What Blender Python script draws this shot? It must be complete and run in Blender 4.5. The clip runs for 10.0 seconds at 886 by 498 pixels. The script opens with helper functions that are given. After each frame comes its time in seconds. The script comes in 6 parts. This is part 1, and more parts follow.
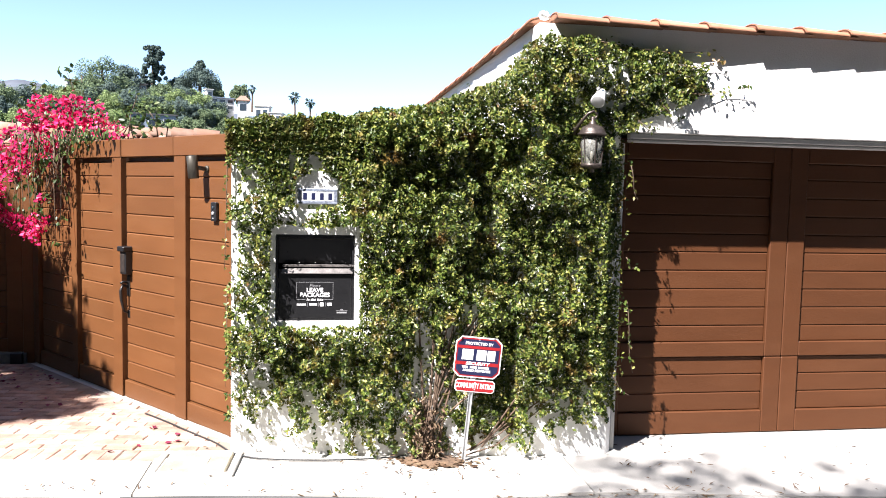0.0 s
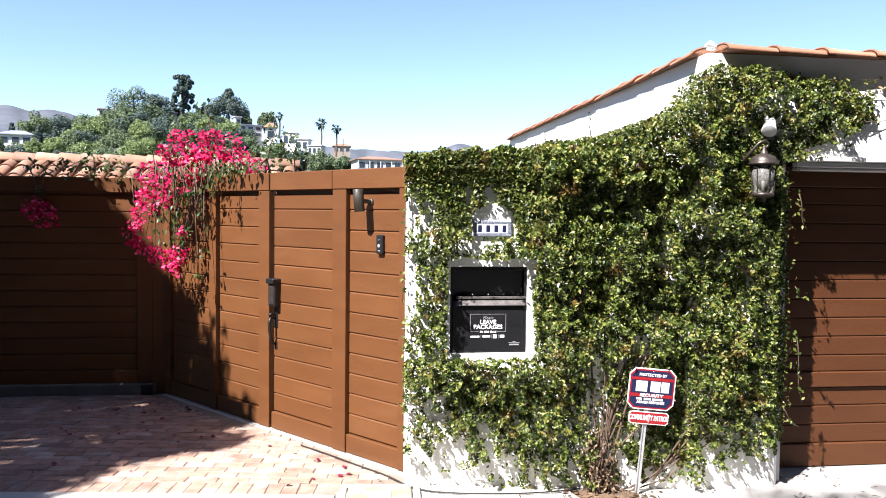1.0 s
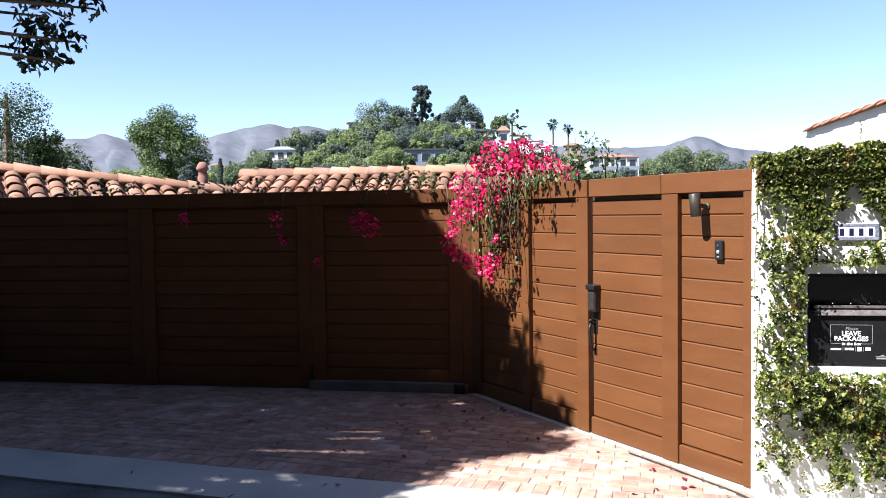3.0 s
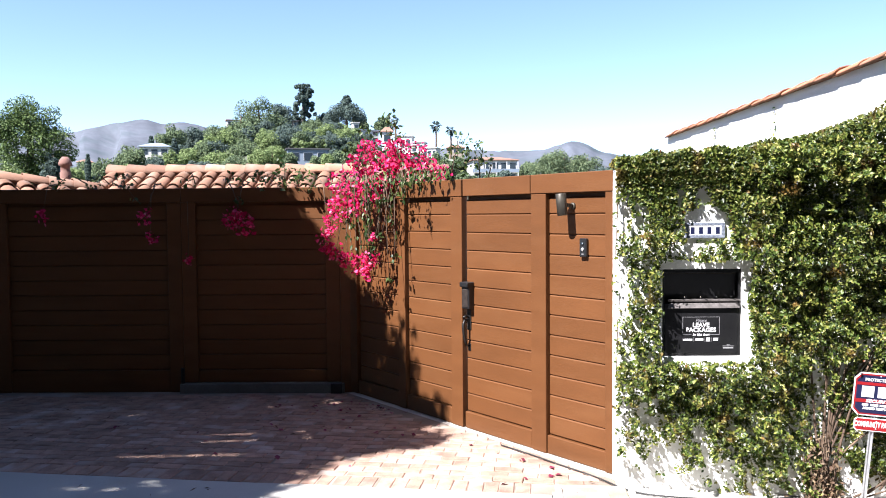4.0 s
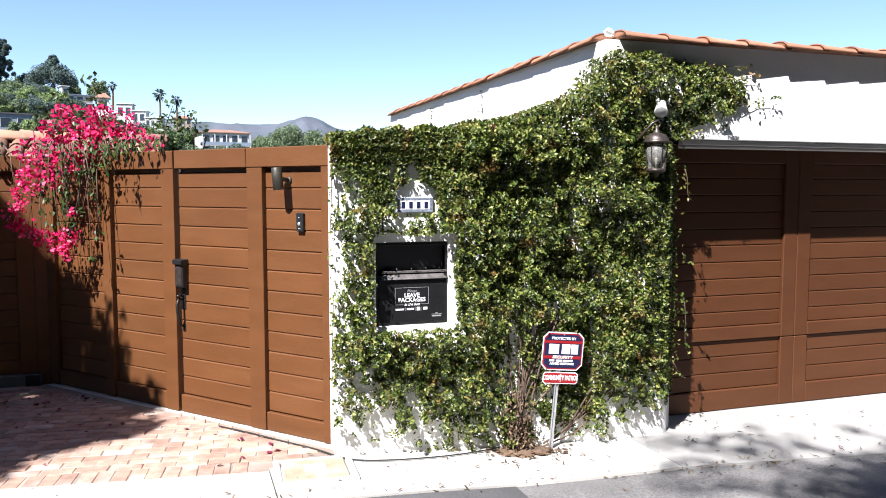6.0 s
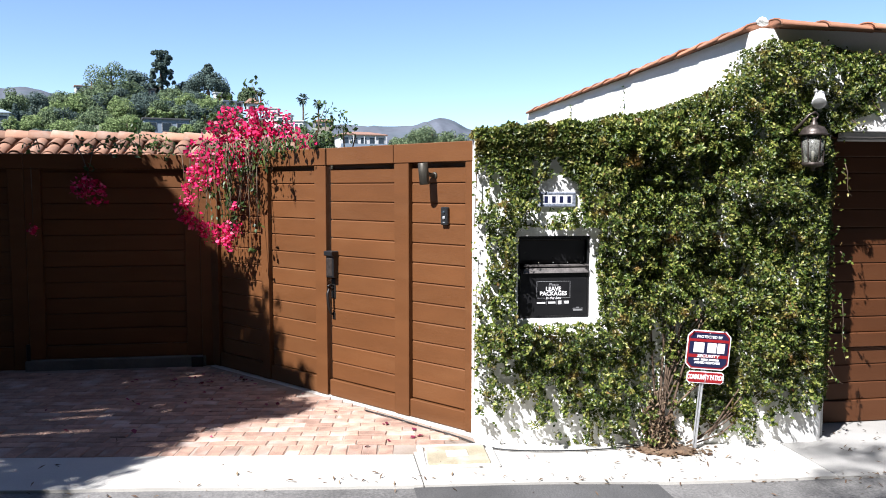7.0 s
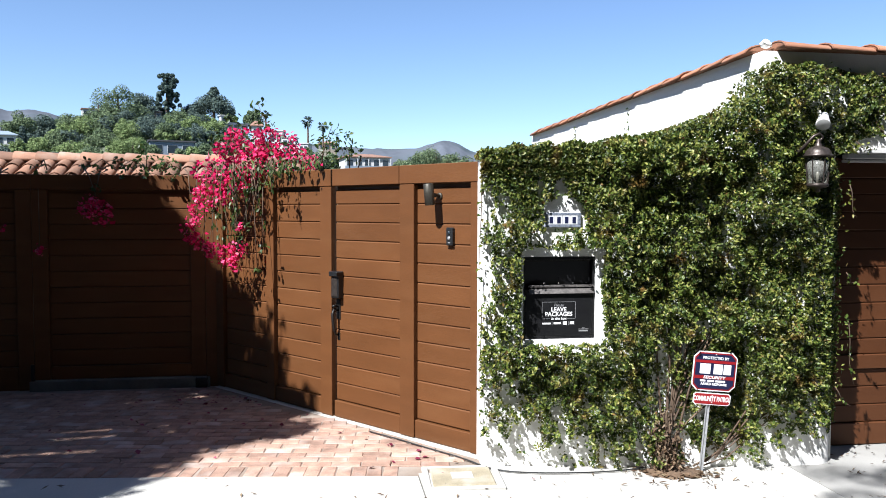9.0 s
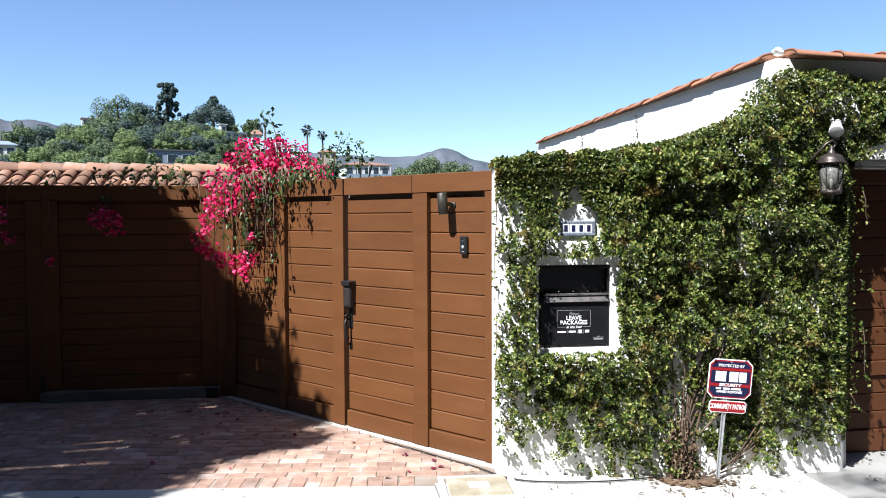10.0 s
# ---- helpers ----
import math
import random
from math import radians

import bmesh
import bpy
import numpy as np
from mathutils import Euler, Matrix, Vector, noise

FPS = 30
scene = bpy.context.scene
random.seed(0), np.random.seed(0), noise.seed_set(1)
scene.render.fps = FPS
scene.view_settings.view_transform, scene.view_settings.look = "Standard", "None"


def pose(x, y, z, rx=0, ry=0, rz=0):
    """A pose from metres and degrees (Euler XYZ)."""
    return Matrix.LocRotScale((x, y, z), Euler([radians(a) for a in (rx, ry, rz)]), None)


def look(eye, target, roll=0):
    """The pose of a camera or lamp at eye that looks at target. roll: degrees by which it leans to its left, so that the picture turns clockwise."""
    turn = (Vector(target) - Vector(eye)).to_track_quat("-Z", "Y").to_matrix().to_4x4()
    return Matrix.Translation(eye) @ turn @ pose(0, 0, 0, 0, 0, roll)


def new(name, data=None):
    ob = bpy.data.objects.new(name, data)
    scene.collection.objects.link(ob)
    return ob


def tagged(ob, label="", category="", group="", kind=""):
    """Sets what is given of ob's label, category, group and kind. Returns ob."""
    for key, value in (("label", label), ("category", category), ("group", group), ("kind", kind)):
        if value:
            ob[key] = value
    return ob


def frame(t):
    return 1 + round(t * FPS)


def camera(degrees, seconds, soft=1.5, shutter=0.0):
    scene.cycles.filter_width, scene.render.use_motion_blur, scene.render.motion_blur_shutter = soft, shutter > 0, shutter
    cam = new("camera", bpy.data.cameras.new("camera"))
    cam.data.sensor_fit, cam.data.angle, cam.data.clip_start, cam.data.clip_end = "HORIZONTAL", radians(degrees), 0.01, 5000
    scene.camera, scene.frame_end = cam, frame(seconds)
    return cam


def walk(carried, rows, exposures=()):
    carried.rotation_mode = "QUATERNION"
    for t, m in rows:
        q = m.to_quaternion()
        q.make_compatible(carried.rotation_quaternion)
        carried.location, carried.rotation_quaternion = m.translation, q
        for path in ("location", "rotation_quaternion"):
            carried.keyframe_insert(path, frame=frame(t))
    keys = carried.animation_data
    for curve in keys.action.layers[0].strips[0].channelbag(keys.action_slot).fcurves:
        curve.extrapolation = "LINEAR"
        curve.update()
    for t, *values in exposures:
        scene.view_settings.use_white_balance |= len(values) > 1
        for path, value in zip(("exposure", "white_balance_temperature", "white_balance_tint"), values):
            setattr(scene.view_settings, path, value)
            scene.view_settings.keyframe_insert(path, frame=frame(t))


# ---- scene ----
cam = camera(59.4, 10.0, soft=0.95)
METRES, EYE, TILT, LEAN, TURN = 2.5, 1.75, 0.0, 0.0, -9.0
ROWS = [
    (0.0, 0.0, 0.0, 0.0, 0.09, -4.26, -1.26),
    (0.5, -0.2246, -0.0112, 0.0149, 2.29, -3.49, -1.19),
    (1.0, -0.4199, -0.0077, 0.016, 1.71, -2.56, -0.68),
    (1.5, -0.5825, -0.0573, 0.0294, -1.56, -3.28, -0.49),
    (2.0, -0.6615, -0.0567, 0.0381, 6.01, -3.59, 0.79),
    (2.5, -0.7122, -0.0596, 0.0401, 14.48, -2.84, 1.03),
    (2.7, -0.716, -0.06, 0.04, 17.04, -2.62, 1.03),
    (3.25, -0.712, -0.066, 0.035, 18.7, -2.55, 0.82),
    (3.8, -0.69, -0.0708, 0.03, 14.92, -2.55, 0.58),
    (4.0, -0.6843, -0.0704, 0.0284, 9.98, -2.57, 0.48),
    (4.5, -0.64, -0.0599, 0.0248, -1.83, -3.19, 0.27),
    (5.0, -0.614, -0.0573, 0.0268, -8.98, -4.07, 0.16),
    (5.2, -0.612, -0.058, 0.0268, -10.05, -4.2, 0.13),
    (5.7, -0.621, -0.064, 0.0255, -10.35, -4.38, 0.03),
    (6.3, -0.638, -0.0715, 0.0232, -7.75, -4.43, -0.1),
    (6.5, -0.6453, -0.0756, 0.022, -6.66, -4.43, -0.14),
    (7.0, -0.6647, -0.1048, 0.007, 0.34, -4.4, -0.05),
    (7.5, -0.6668, -0.1113, 0.0004, 0.58, -4.05, -0.04),
    (8.0, -0.6703, -0.1117, 0.0008, 0.43, -3.58, -0.24),
    (8.5, -0.6711, -0.1064, -0.0001, 0.48, -3.13, -0.28),
    (9.0, -0.6692, -0.1079, 0.0021, 0.62, -2.77, -0.12),
    (9.5, -0.6728, -0.1122, 0.0044, 0.64, -2.52, 0.06),
    (10.0, -0.7133, -0.1084, 0.0067, 0.57, -2.22, 0.2),
]
EXPOSURES = [(0.0, 2.26, 6250, 17), (1.0, 2.04, 6200, 17), (2.5, 1.87, 6180, 18), (4.0, 2.13, 6070, 17), (5.0, 1.99, 6080, 17), (6.5, 1.73, 5980, 15), (7.5, 1.57, 5980, 13), (10.0, 1.50, 5850, 11)]
walk(cam, [(t, pose(0, 0, EYE, TILT, LEAN, TURN) @ pose(METRES * x, METRES * y, METRES * z, 90 + pitch, roll, yaw)) for t, x, y, z, yaw, pitch, roll in ROWS], EXPOSURES)

# world, sun, exposure
SUN_DIR = Vector((-1.14, -1.0, 1.85)).normalized()
SUN_EL = math.asin(SUN_DIR.z)
world = bpy.data.worlds.new("world")
scene.world = world
world.use_nodes = True
_nt = world.node_tree
_sky = _nt.nodes.new("ShaderNodeTexSky")
_sky.sky_type = 'NISHITA'
_sky.sun_disc = False
_sky.sun_elevation = SUN_EL
_sky.sun_rotation = math.atan2(SUN_DIR.x, SUN_DIR.y)
_sky.air_density, _sky.dust_density, _sky.ozone_density = 1.0, 0.05, 1.8
_sky.altitude = 1800
_bg = _nt.nodes["Background"]
_bg.inputs[1].default_value = 0.062
_nt.links.new(_sky.outputs[0], _bg.inputs[0])
sun = new("sun", bpy.data.lights.new("sun", "SUN"))
sun.data.energy, sun.data.angle, sun.data.color = 5.0, radians(0.55), (1.0, 0.96, 0.89)
sun.matrix_world = look(SUN_DIR * 50, (0, 0, 0))

# ---------------------------------------------------------------- materials


def material(name, color, rough=0.8, metal=0.0, vary=0.12, scale=6.0, fine=60.0, bump=0.15, tint=None, tint_amount=0.0,
             tint_scale=2.0, piece=0.0, spec=0.5, stretch=(1, 1, 1)):
    """A surface with variation at two scales, fine relief, blotches of a second colour and a shift from piece to piece."""
    m = bpy.data.materials.new(name)
    m.use_nodes = True
    nt = m.node_tree
    b = nt.nodes["Principled BSDF"]
    b.inputs["Roughness"].default_value, b.inputs["Metallic"].default_value = rough, metal
    b.inputs["Specular IOR Level"].default_value = spec
    tc = nt.nodes.new("ShaderNodeTexCoord")
    mp = nt.nodes.new("ShaderNodeMapping")
    mp.inputs["Scale"].default_value = stretch
    nt.links.new(tc.outputs["Object"], mp.inputs[0])

    if piece:
        shift = nt.nodes.new("ShaderNodeObjectInfo")
        far = nt.nodes.new("ShaderNodeVectorMath")
        far.operation = 'SCALE'
        far.inputs[0].default_value = (1.0, 0.7, 0.4)
        spread = nt.nodes.new("ShaderNodeMath")
        spread.operation = 'MULTIPLY'
        spread.inputs[1].default_value = 60.0
        nt.links.new(shift.outputs["Random"], spread.inputs[0])
        nt.links.new(spread.outputs[0], far.inputs["Scale"])
        nt.links.new(far.outputs[0], mp.inputs["Location"])

    def nz(s, detail):
        n = nt.nodes.new("ShaderNodeTexNoise")
        n.inputs["Scale"].default_value, n.inputs["Detail"].default_value = s, detail
        nt.links.new(mp.outputs[0], n.inputs["Vector"])
        return n.outputs["Fac"]

    def mix(kind, fac, a, c):
        x = nt.nodes.new("ShaderNodeMix")
        x.data_type, x.blend_type = 'RGBA', kind
        for sock, v in ((x.inputs[0], fac), (x.inputs[6], a), (x.inputs[7], c)):
            if isinstance(v, bpy.types.NodeSocket):
                nt.links.new(v, sock)
            elif isinstance(v, (int, float)):
                sock.default_value = v
            else:
                sock.default_value = (*v, 1)
        return x.outputs[2]

    def ramp(src, lo, hi, a=0.0, c=1.0):
        r = nt.nodes.new("ShaderNodeMapRange")
        r.inputs[1].default_value, r.inputs[2].default_value, r.inputs[3].default_value, r.inputs[4].default_value = lo, hi, a, c
        nt.links.new(src, r.inputs[0])
        return r.outputs[0]

    big, small = nz(scale, 6), nz(fine, 4)
    col = mix('MULTIPLY', 1.0, color, mix('MIX', ramp(big, 0.3, 0.7), [1 - vary] * 3, [1 + vary] * 3))
    col = mix('MULTIPLY', 1.0, col, mix('MIX', ramp(small, 0.3, 0.7), [1 - vary * 0.6] * 3, [1 + vary * 0.6] * 3))
    if tint:
        t = nz(tint_scale, 8)
        col = mix('MIX', ramp(t, 0.5, 0.72, 0.0, tint_amount), col, tint)
    if piece:
        oi = nt.nodes.new("ShaderNodeObjectInfo")
        gi = nt.nodes.new("ShaderNodeNewGeometry")
        add = nt.nodes.new("ShaderNodeMath")
        add.operation = 'ADD'
        nt.links.new(oi.outputs["Random"], add.inputs[0])
        nt.links.new(gi.outputs["Random Per Island"], add.inputs[1])
        fr = nt.nodes.new("ShaderNodeMath")
        fr.operation = 'FRACT'
        nt.links.new(add.outputs[0], fr.inputs[0])
        col = mix('MULTIPLY', 1.0, col, mix('MIX', fr.outputs[0], [1 - piece] * 3, [1 + piece * 0.8] * 3))
    nt.links.new(col, b.inputs["Base Color"])
    nt.links.new(ramp(small, 0.2, 0.8, max(0.05, rough - 0.1), min(1, rough + 0.1)), b.inputs["Roughness"])
    if bump:
        bp = nt.nodes.new("ShaderNodeBump")
        bp.inputs["Strength"].default_value, bp.inputs["Distance"].default_value = bump, 0.01
        nt.links.new(small, bp.inputs["Height"])
        nt.links.new(bp.outputs[0], b.inputs["Normal"])
    return m


def leaf_material(name, stops, rough=0.4, trans=0.25, spec=0.4, autumn=None):
    """Foliage: colour from leaf to leaf, some light passing through."""
    m = bpy.data.materials.new(name)
    m.use_nodes = True
    nt = m.node_tree
    b = nt.nodes["Principled BSDF"]
    b.inputs["Roughness"].default_value = rough
    b.inputs["Specular IOR Level"].default_value = spec
    gi = nt.nodes.new("ShaderNodeNewGeometry")
    r = nt.nodes.new("ShaderNodeValToRGB")
    r.color_ramp.interpolation = 'LINEAR'
    while len(r.color_ramp.elements) < len(stops):
        r.color_ramp.elements.new(0.5)
    for e, (p, c) in zip(r.color_ramp.elements, stops):
        e.position, e.color = p, (*c, 1)
    nt.links.new(gi.outputs["Random Per Island"], r.inputs[0])
    tc = nt.nodes.new("ShaderNodeTexCoord")
    n = nt.nodes.new("ShaderNodeTexNoise")
    n.inputs["Scale"].default_value = 2.5
    nt.links.new(tc.outputs["Object"], n.inputs["Vector"])
    mr = nt.nodes.new("ShaderNodeMapRange")
    mr.inputs[1].default_value, mr.inputs[2].default_value, mr.inputs[3].default_value, mr.inputs[4].default_value = 0.3, 0.7, 0.7, 1.3
    nt.links.new(n.outputs["Fac"], mr.inputs[0])
    mx = nt.nodes.new("ShaderNodeMix")
    mx.data_type, mx.blend_type = 'RGBA', 'MULTIPLY'
    mx.inputs[0].default_value = 1.0
    nt.links.new(r.outputs[0], mx.inputs[6])
    nt.links.new(mr.outputs[0], mx.inputs[7])
    colour = mx.outputs[2]
    if autumn:
        n2 = nt.nodes.new("ShaderNodeTexNoise")
        n2.inputs["Scale"].default_value, n2.inputs["Detail"].default_value = 5.5, 4
        nt.links.new(tc.outputs["Object"], n2.inputs["Vector"])
        mr2 = nt.nodes.new("ShaderNodeMapRange")
        mr2.inputs[1].default_value, mr2.inputs[2].default_value, mr2.inputs[3].default_value, mr2.inputs[4].default_value = 0.57, 0.72, 0.0, 0.75
        nt.links.new(n2.outputs["Fac"], mr2.inputs[0])
        turned = nt.nodes.new("ShaderNodeMix")
        turned.data_type = 'RGBA'
        nt.links.new(mr2.outputs[0], turned.inputs[0])
        nt.links.new(colour, turned.inputs[6])
        turned.inputs[7].default_value = (*autumn, 1)
        colour = turned.outputs[2]
    nt.links.new(colour, b.inputs["Base Color"])
    if trans:
        t = nt.nodes.new("ShaderNodeBsdfTranslucent")
        nt.links.new(colour, t.inputs[0])
        s = nt.nodes.new("ShaderNodeMixShader")
        s.inputs[0].default_value = trans
        nt.links.new(b.outputs[0], s.inputs[1])
        nt.links.new(t.outputs[0], s.inputs[2])
        nt.links.new(s.outputs[0], nt.nodes["Material Output"].inputs[0])
    return m


def pane_material(name):
    """Thin old glass: mostly clear, a little dusty and glossy."""
    m = bpy.data.materials.new(name)
    m.use_nodes = True
    nt = m.node_tree
    b = nt.nodes["Principled BSDF"]
    b.inputs["Base Color"].default_value = (0.42, 0.42, 0.38, 1)
    b.inputs["Roughness"].default_value = 0.12
    n = nt.nodes.new("ShaderNodeTexNoise")
    n.inputs["Scale"].default_value, n.inputs["Detail"].default_value = 18, 5
    r = nt.nodes.new("ShaderNodeMapRange")
    r.inputs[1].default_value, r.inputs[2].default_value, r.inputs[3].default_value, r.inputs[4].default_value = 0.3, 0.7, 0.12, 0.42
    nt.links.new(n.outputs["Fac"], r.inputs[0])
    t = nt.nodes.new("ShaderNodeBsdfTransparent")
    t.inputs[0].default_value = (0.9, 0.92, 0.88, 1)
    s = nt.nodes.new("ShaderNodeMixShader")
    nt.links.new(r.outputs[0], s.inputs[0])
    nt.links.new(t.outputs[0], s.inputs[1])
    nt.links.new(b.outputs[0], s.inputs[2])
    nt.links.new(s.outputs[0], nt.nodes["Material Output"].inputs[0])
    return m


PLASTER = material("white_plaster", (0.807, 0.798, 0.769), 0.9, vary=0.04, scale=1.5, fine=90, bump=0.35, tint=(0.589, 0.57, 0.522), tint_amount=0.2, tint_scale=1.2)
TRIM_WHITE = material("white_trim", (0.504, 0.497, 0.476), 0.6, vary=0.06, bump=0.08)
BROWN = material("brown_painted_wood", (0.097, 0.0383, 0.0128), 0.5, vary=0.09, scale=2.0, fine=40, bump=0.1, tint=(0.122, 0.0551, 0.0215), tint_amount=0.35, tint_scale=1.6, piece=0.08, spec=0.22, stretch=(1, 1, 4))
BROWN_GARAGE = material("brown_garage_paint", (0.0663, 0.024, 0.0087), 0.55, vary=0.08, scale=2.0, fine=40, bump=0.1, tint=(0.0816, 0.0337, 0.0143), tint_amount=0.35, tint_scale=1.3, piece=0.08, spec=0.22, stretch=(1, 1, 4))
CONCRETE = material("pale_concrete", (0.385, 0.371, 0.337), 0.9, vary=0.1, scale=1.2, fine=120, bump=0.3, tint=(0.248, 0.234, 0.206), tint_amount=0.55, tint_scale=1.6)
ASPHALT = material("asphalt", (0.115, 0.111, 0.105), 0.95, vary=0.6, scale=1.0, fine=55, bump=1.0, tint=(0.15, 0.145, 0.138), tint_amount=0.7, tint_scale=1.1)
# Kerb concrete with the shade it lies in darkened into its colour.
KERB = material("shade_grey_kerb", (0.102, 0.102, 0.0951), 0.95, vary=0.2, scale=3, fine=60, bump=0.3, tint=(0.0557, 0.0557, 0.0464), tint_amount=0.7, tint_scale=2)
ASPHALT_PATCH = material("asphalt_patch", (0.055, 0.054, 0.0525), 0.95, vary=0.35, scale=1.5, fine=75, bump=0.6)
BRICK = material("red_paving_brick", (0.285, 0.178, 0.13), 0.9, vary=0.28, scale=9, fine=90, bump=0.5, tint=(0.43, 0.375, 0.33), tint_amount=0.7, tint_scale=3.6, piece=0.24)
MORTAR = material("sandy_mortar", (0.20, 0.155, 0.12), 0.95, vary=0.2, scale=3, fine=110, bump=0.3, tint=(0.33, 0.29, 0.25), tint_amount=0.8, tint_scale=2.0)
LID = material("tan_concrete_lid", (0.25, 0.215, 0.145), 0.95, vary=0.2, scale=6, fine=90, bump=0.4, tint=(0.34, 0.32, 0.28), tint_amount=0.8, tint_scale=5)
PALE_CEMENT = material("pale_cement", (0.40, 0.37, 0.33), 0.95, vary=0.14, scale=3, fine=110, bump=0.3, tint=(0.26, 0.22, 0.17), tint_amount=0.7, tint_scale=2.5)
SLAB = material("grey_concrete_slab", (0.259, 0.252, 0.234), 0.9, vary=0.12, scale=1.4, fine=120, bump=0.3, tint=(0.187, 0.18, 0.162), tint_amount=0.6, tint_scale=1.3)
TERRACOTTA = material("terracotta_tile", (0.26, 0.116, 0.0626), 0.85, vary=0.15, scale=6, fine=70, bump=0.25, tint=(0.278, 0.186, 0.13), tint_amount=0.5, tint_scale=5, piece=0.2)
TILE_PALE = material("pale_old_roof_tile", (0.2, 0.104, 0.065), 0.9, vary=0.18, scale=4, fine=50, bump=0.25, tint=(0.255, 0.204, 0.167), tint_amount=0.6, tint_scale=3, piece=0.35)
BLACK = material("black_painted_steel", (0.0096, 0.0096, 0.0104), 0.35, vary=0.2, scale=8, bump=0.05)
BLACK_IRON = material("black_iron", (0.016, 0.0144, 0.0136), 0.45, metal=0.5, vary=0.2, bump=0.15)
BRONZE = material("dark_bronze", (0.0592, 0.0473, 0.041), 0.42, metal=0.6, vary=0.3, scale=25, bump=0.1)
STEEL = material("weathered_steel", (0.0464, 0.0418, 0.0325), 0.5, metal=0.5, vary=0.2, scale=20, bump=0.05)
GALV = material("galvanised_post", (0.44, 0.448, 0.456), 0.45, metal=0.6, vary=0.12, scale=30, bump=0.05)
NAVY = material("navy_print", (0.0084, 0.0112, 0.042), 0.4, vary=0.08, bump=0.02)
RED = material("red_print", (0.232, 0.0093, 0.0116), 0.4, vary=0.08, bump=0.02)
WHITE = material("white_print", (0.702, 0.702, 0.702), 0.45, vary=0.04, bump=0.02)
GREY_PRINT = material("grey_print", (0.245, 0.245, 0.252), 0.5, vary=0.05, bump=0.02)
WHITE_TILE = material("glazed_white_tile", (0.592, 0.6, 0.616), 0.25, vary=0.05, scale=20, bump=0.03)
BLUE_TILE = material("glazed_blue_grey_tile", (0.153, 0.172, 0.213), 0.25, vary=0.3, scale=60, bump=0.03)
WHITE_PLASTIC = material("white_plastic", (0.675, 0.675, 0.657), 0.4, vary=0.04, bump=0.03)
CABLE = material("black_rubber", (0.0139, 0.0139, 0.0139), 0.6, vary=0.2, bump=0.05)
BARK = material("grey_brown_bark", (0.0882, 0.058, 0.0371), 0.95, vary=0.35, scale=12, fine=90, bump=0.6, tint=(0.139, 0.0974, 0.0603), tint_amount=0.6, tint_scale=9, stretch=(1, 1, 0.25))
SOIL = material("dry_mulch", (0.107, 0.0673, 0.0394), 0.95, vary=0.4, scale=14, fine=120, bump=0.8)
DRY_LEAF = leaf_material("dry_leaf", [(0, (0.0557, 0.0278, 0.0139)), (0.5, (0.116, 0.0696, 0.0371)), (1, (0.167, 0.125, 0.0742))], 0.7, 0.1)
PETAL_DRY = leaf_material("fallen_petal", [(0, (0.0835, 0.0093, 0.0232)), (0.6, (0.162, 0.0139, 0.0418)), (1, (0.232, 0.0464, 0.0928))], 0.7, 0.15)
IVY = leaf_material("ivy_leaf", [(0, (0.020, 0.040, 0.008)), (0.3, (0.048, 0.078, 0.012)), (0.6, (0.095, 0.125, 0.020)),
                                 (0.88, (0.185, 0.20, 0.040)), (0.98, (0.31, 0.30, 0.095)), (1.0, (0.12, 0.045, 0.016))], 0.42, 0.26, 0.34, (0.15, 0.068, 0.018))
BOUG_GREEN = leaf_material("bougainvillea_leaf", [(0, (0.0139, 0.0325, 0.0074)), (0.6, (0.0371, 0.0696, 0.0139)), (1, (0.0928, 0.121, 0.0278))], 0.45, 0.3)
PINK = leaf_material("pink_bract", [(0, (0.472, 0.0092, 0.0722)), (0.5, (0.656, 0.021, 0.125)), (0.85, (0.709, 0.0656, 0.197)), (1, (0.735, 0.236, 0.315))], 0.6, 0.4, 0.1)
GARDEN_TREE = leaf_material("garden_tree_leaf", [(0, (0.035, 0.06, 0.02)), (0.6, (0.075, 0.12, 0.035)), (1, (0.13, 0.18, 0.055))], 0.6, 0.25, 0.2)
DARK_TREE = leaf_material("dark_garden_leaf", [(0, (0.018, 0.034, 0.012)), (0.6, (0.04, 0.065, 0.022)), (1, (0.08, 0.11, 0.04))], 0.6, 0.25, 0.2)
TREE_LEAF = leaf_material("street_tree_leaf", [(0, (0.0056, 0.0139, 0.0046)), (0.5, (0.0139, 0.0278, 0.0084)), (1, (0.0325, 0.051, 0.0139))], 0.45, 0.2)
# Distance haze is put into these three leaf colours, paler and bluer.
FAR_DARK = leaf_material("dark_haze_tinted_foliage", [(0, (0.0524, 0.0765, 0.0747)), (0.6, (0.0839, 0.117, 0.0983)), (1, (0.119, 0.152, 0.118))], 0.8, 0.25, 0.1)
FAR_MID = leaf_material("haze_tinted_foliage", [(0, (0.0652, 0.0926, 0.0567)), (0.6, (0.119, 0.161, 0.0834)), (1, (0.178, 0.217, 0.113))], 0.8, 0.25, 0.1)
FAR_LIGHT = leaf_material("light_haze_tinted_foliage", [(0, (0.101, 0.142, 0.0534)), (0.6, (0.166, 0.222, 0.0867)), (1, (0.226, 0.272, 0.126))], 0.8, 0.25, 0.1)
# Low, dark colour for the added bank that cuts fill light.
BLOCKER_DARK = material("dark_light_blocker", (0.0162, 0.0232, 0.0093), 0.95, vary=0.4, scale=0.8, fine=6, bump=0.5, tint=(0.0418, 0.0348, 0.0186), tint_amount=0.7, tint_scale=0.5)
HILL = material("dry_hillside", (0.0696, 0.0789, 0.0464), 0.95, vary=0.3, scale=0.05, fine=0.4, bump=0.0, tint=(0.0325, 0.0418, 0.0162), tint_amount=0.9, tint_scale=0.03)
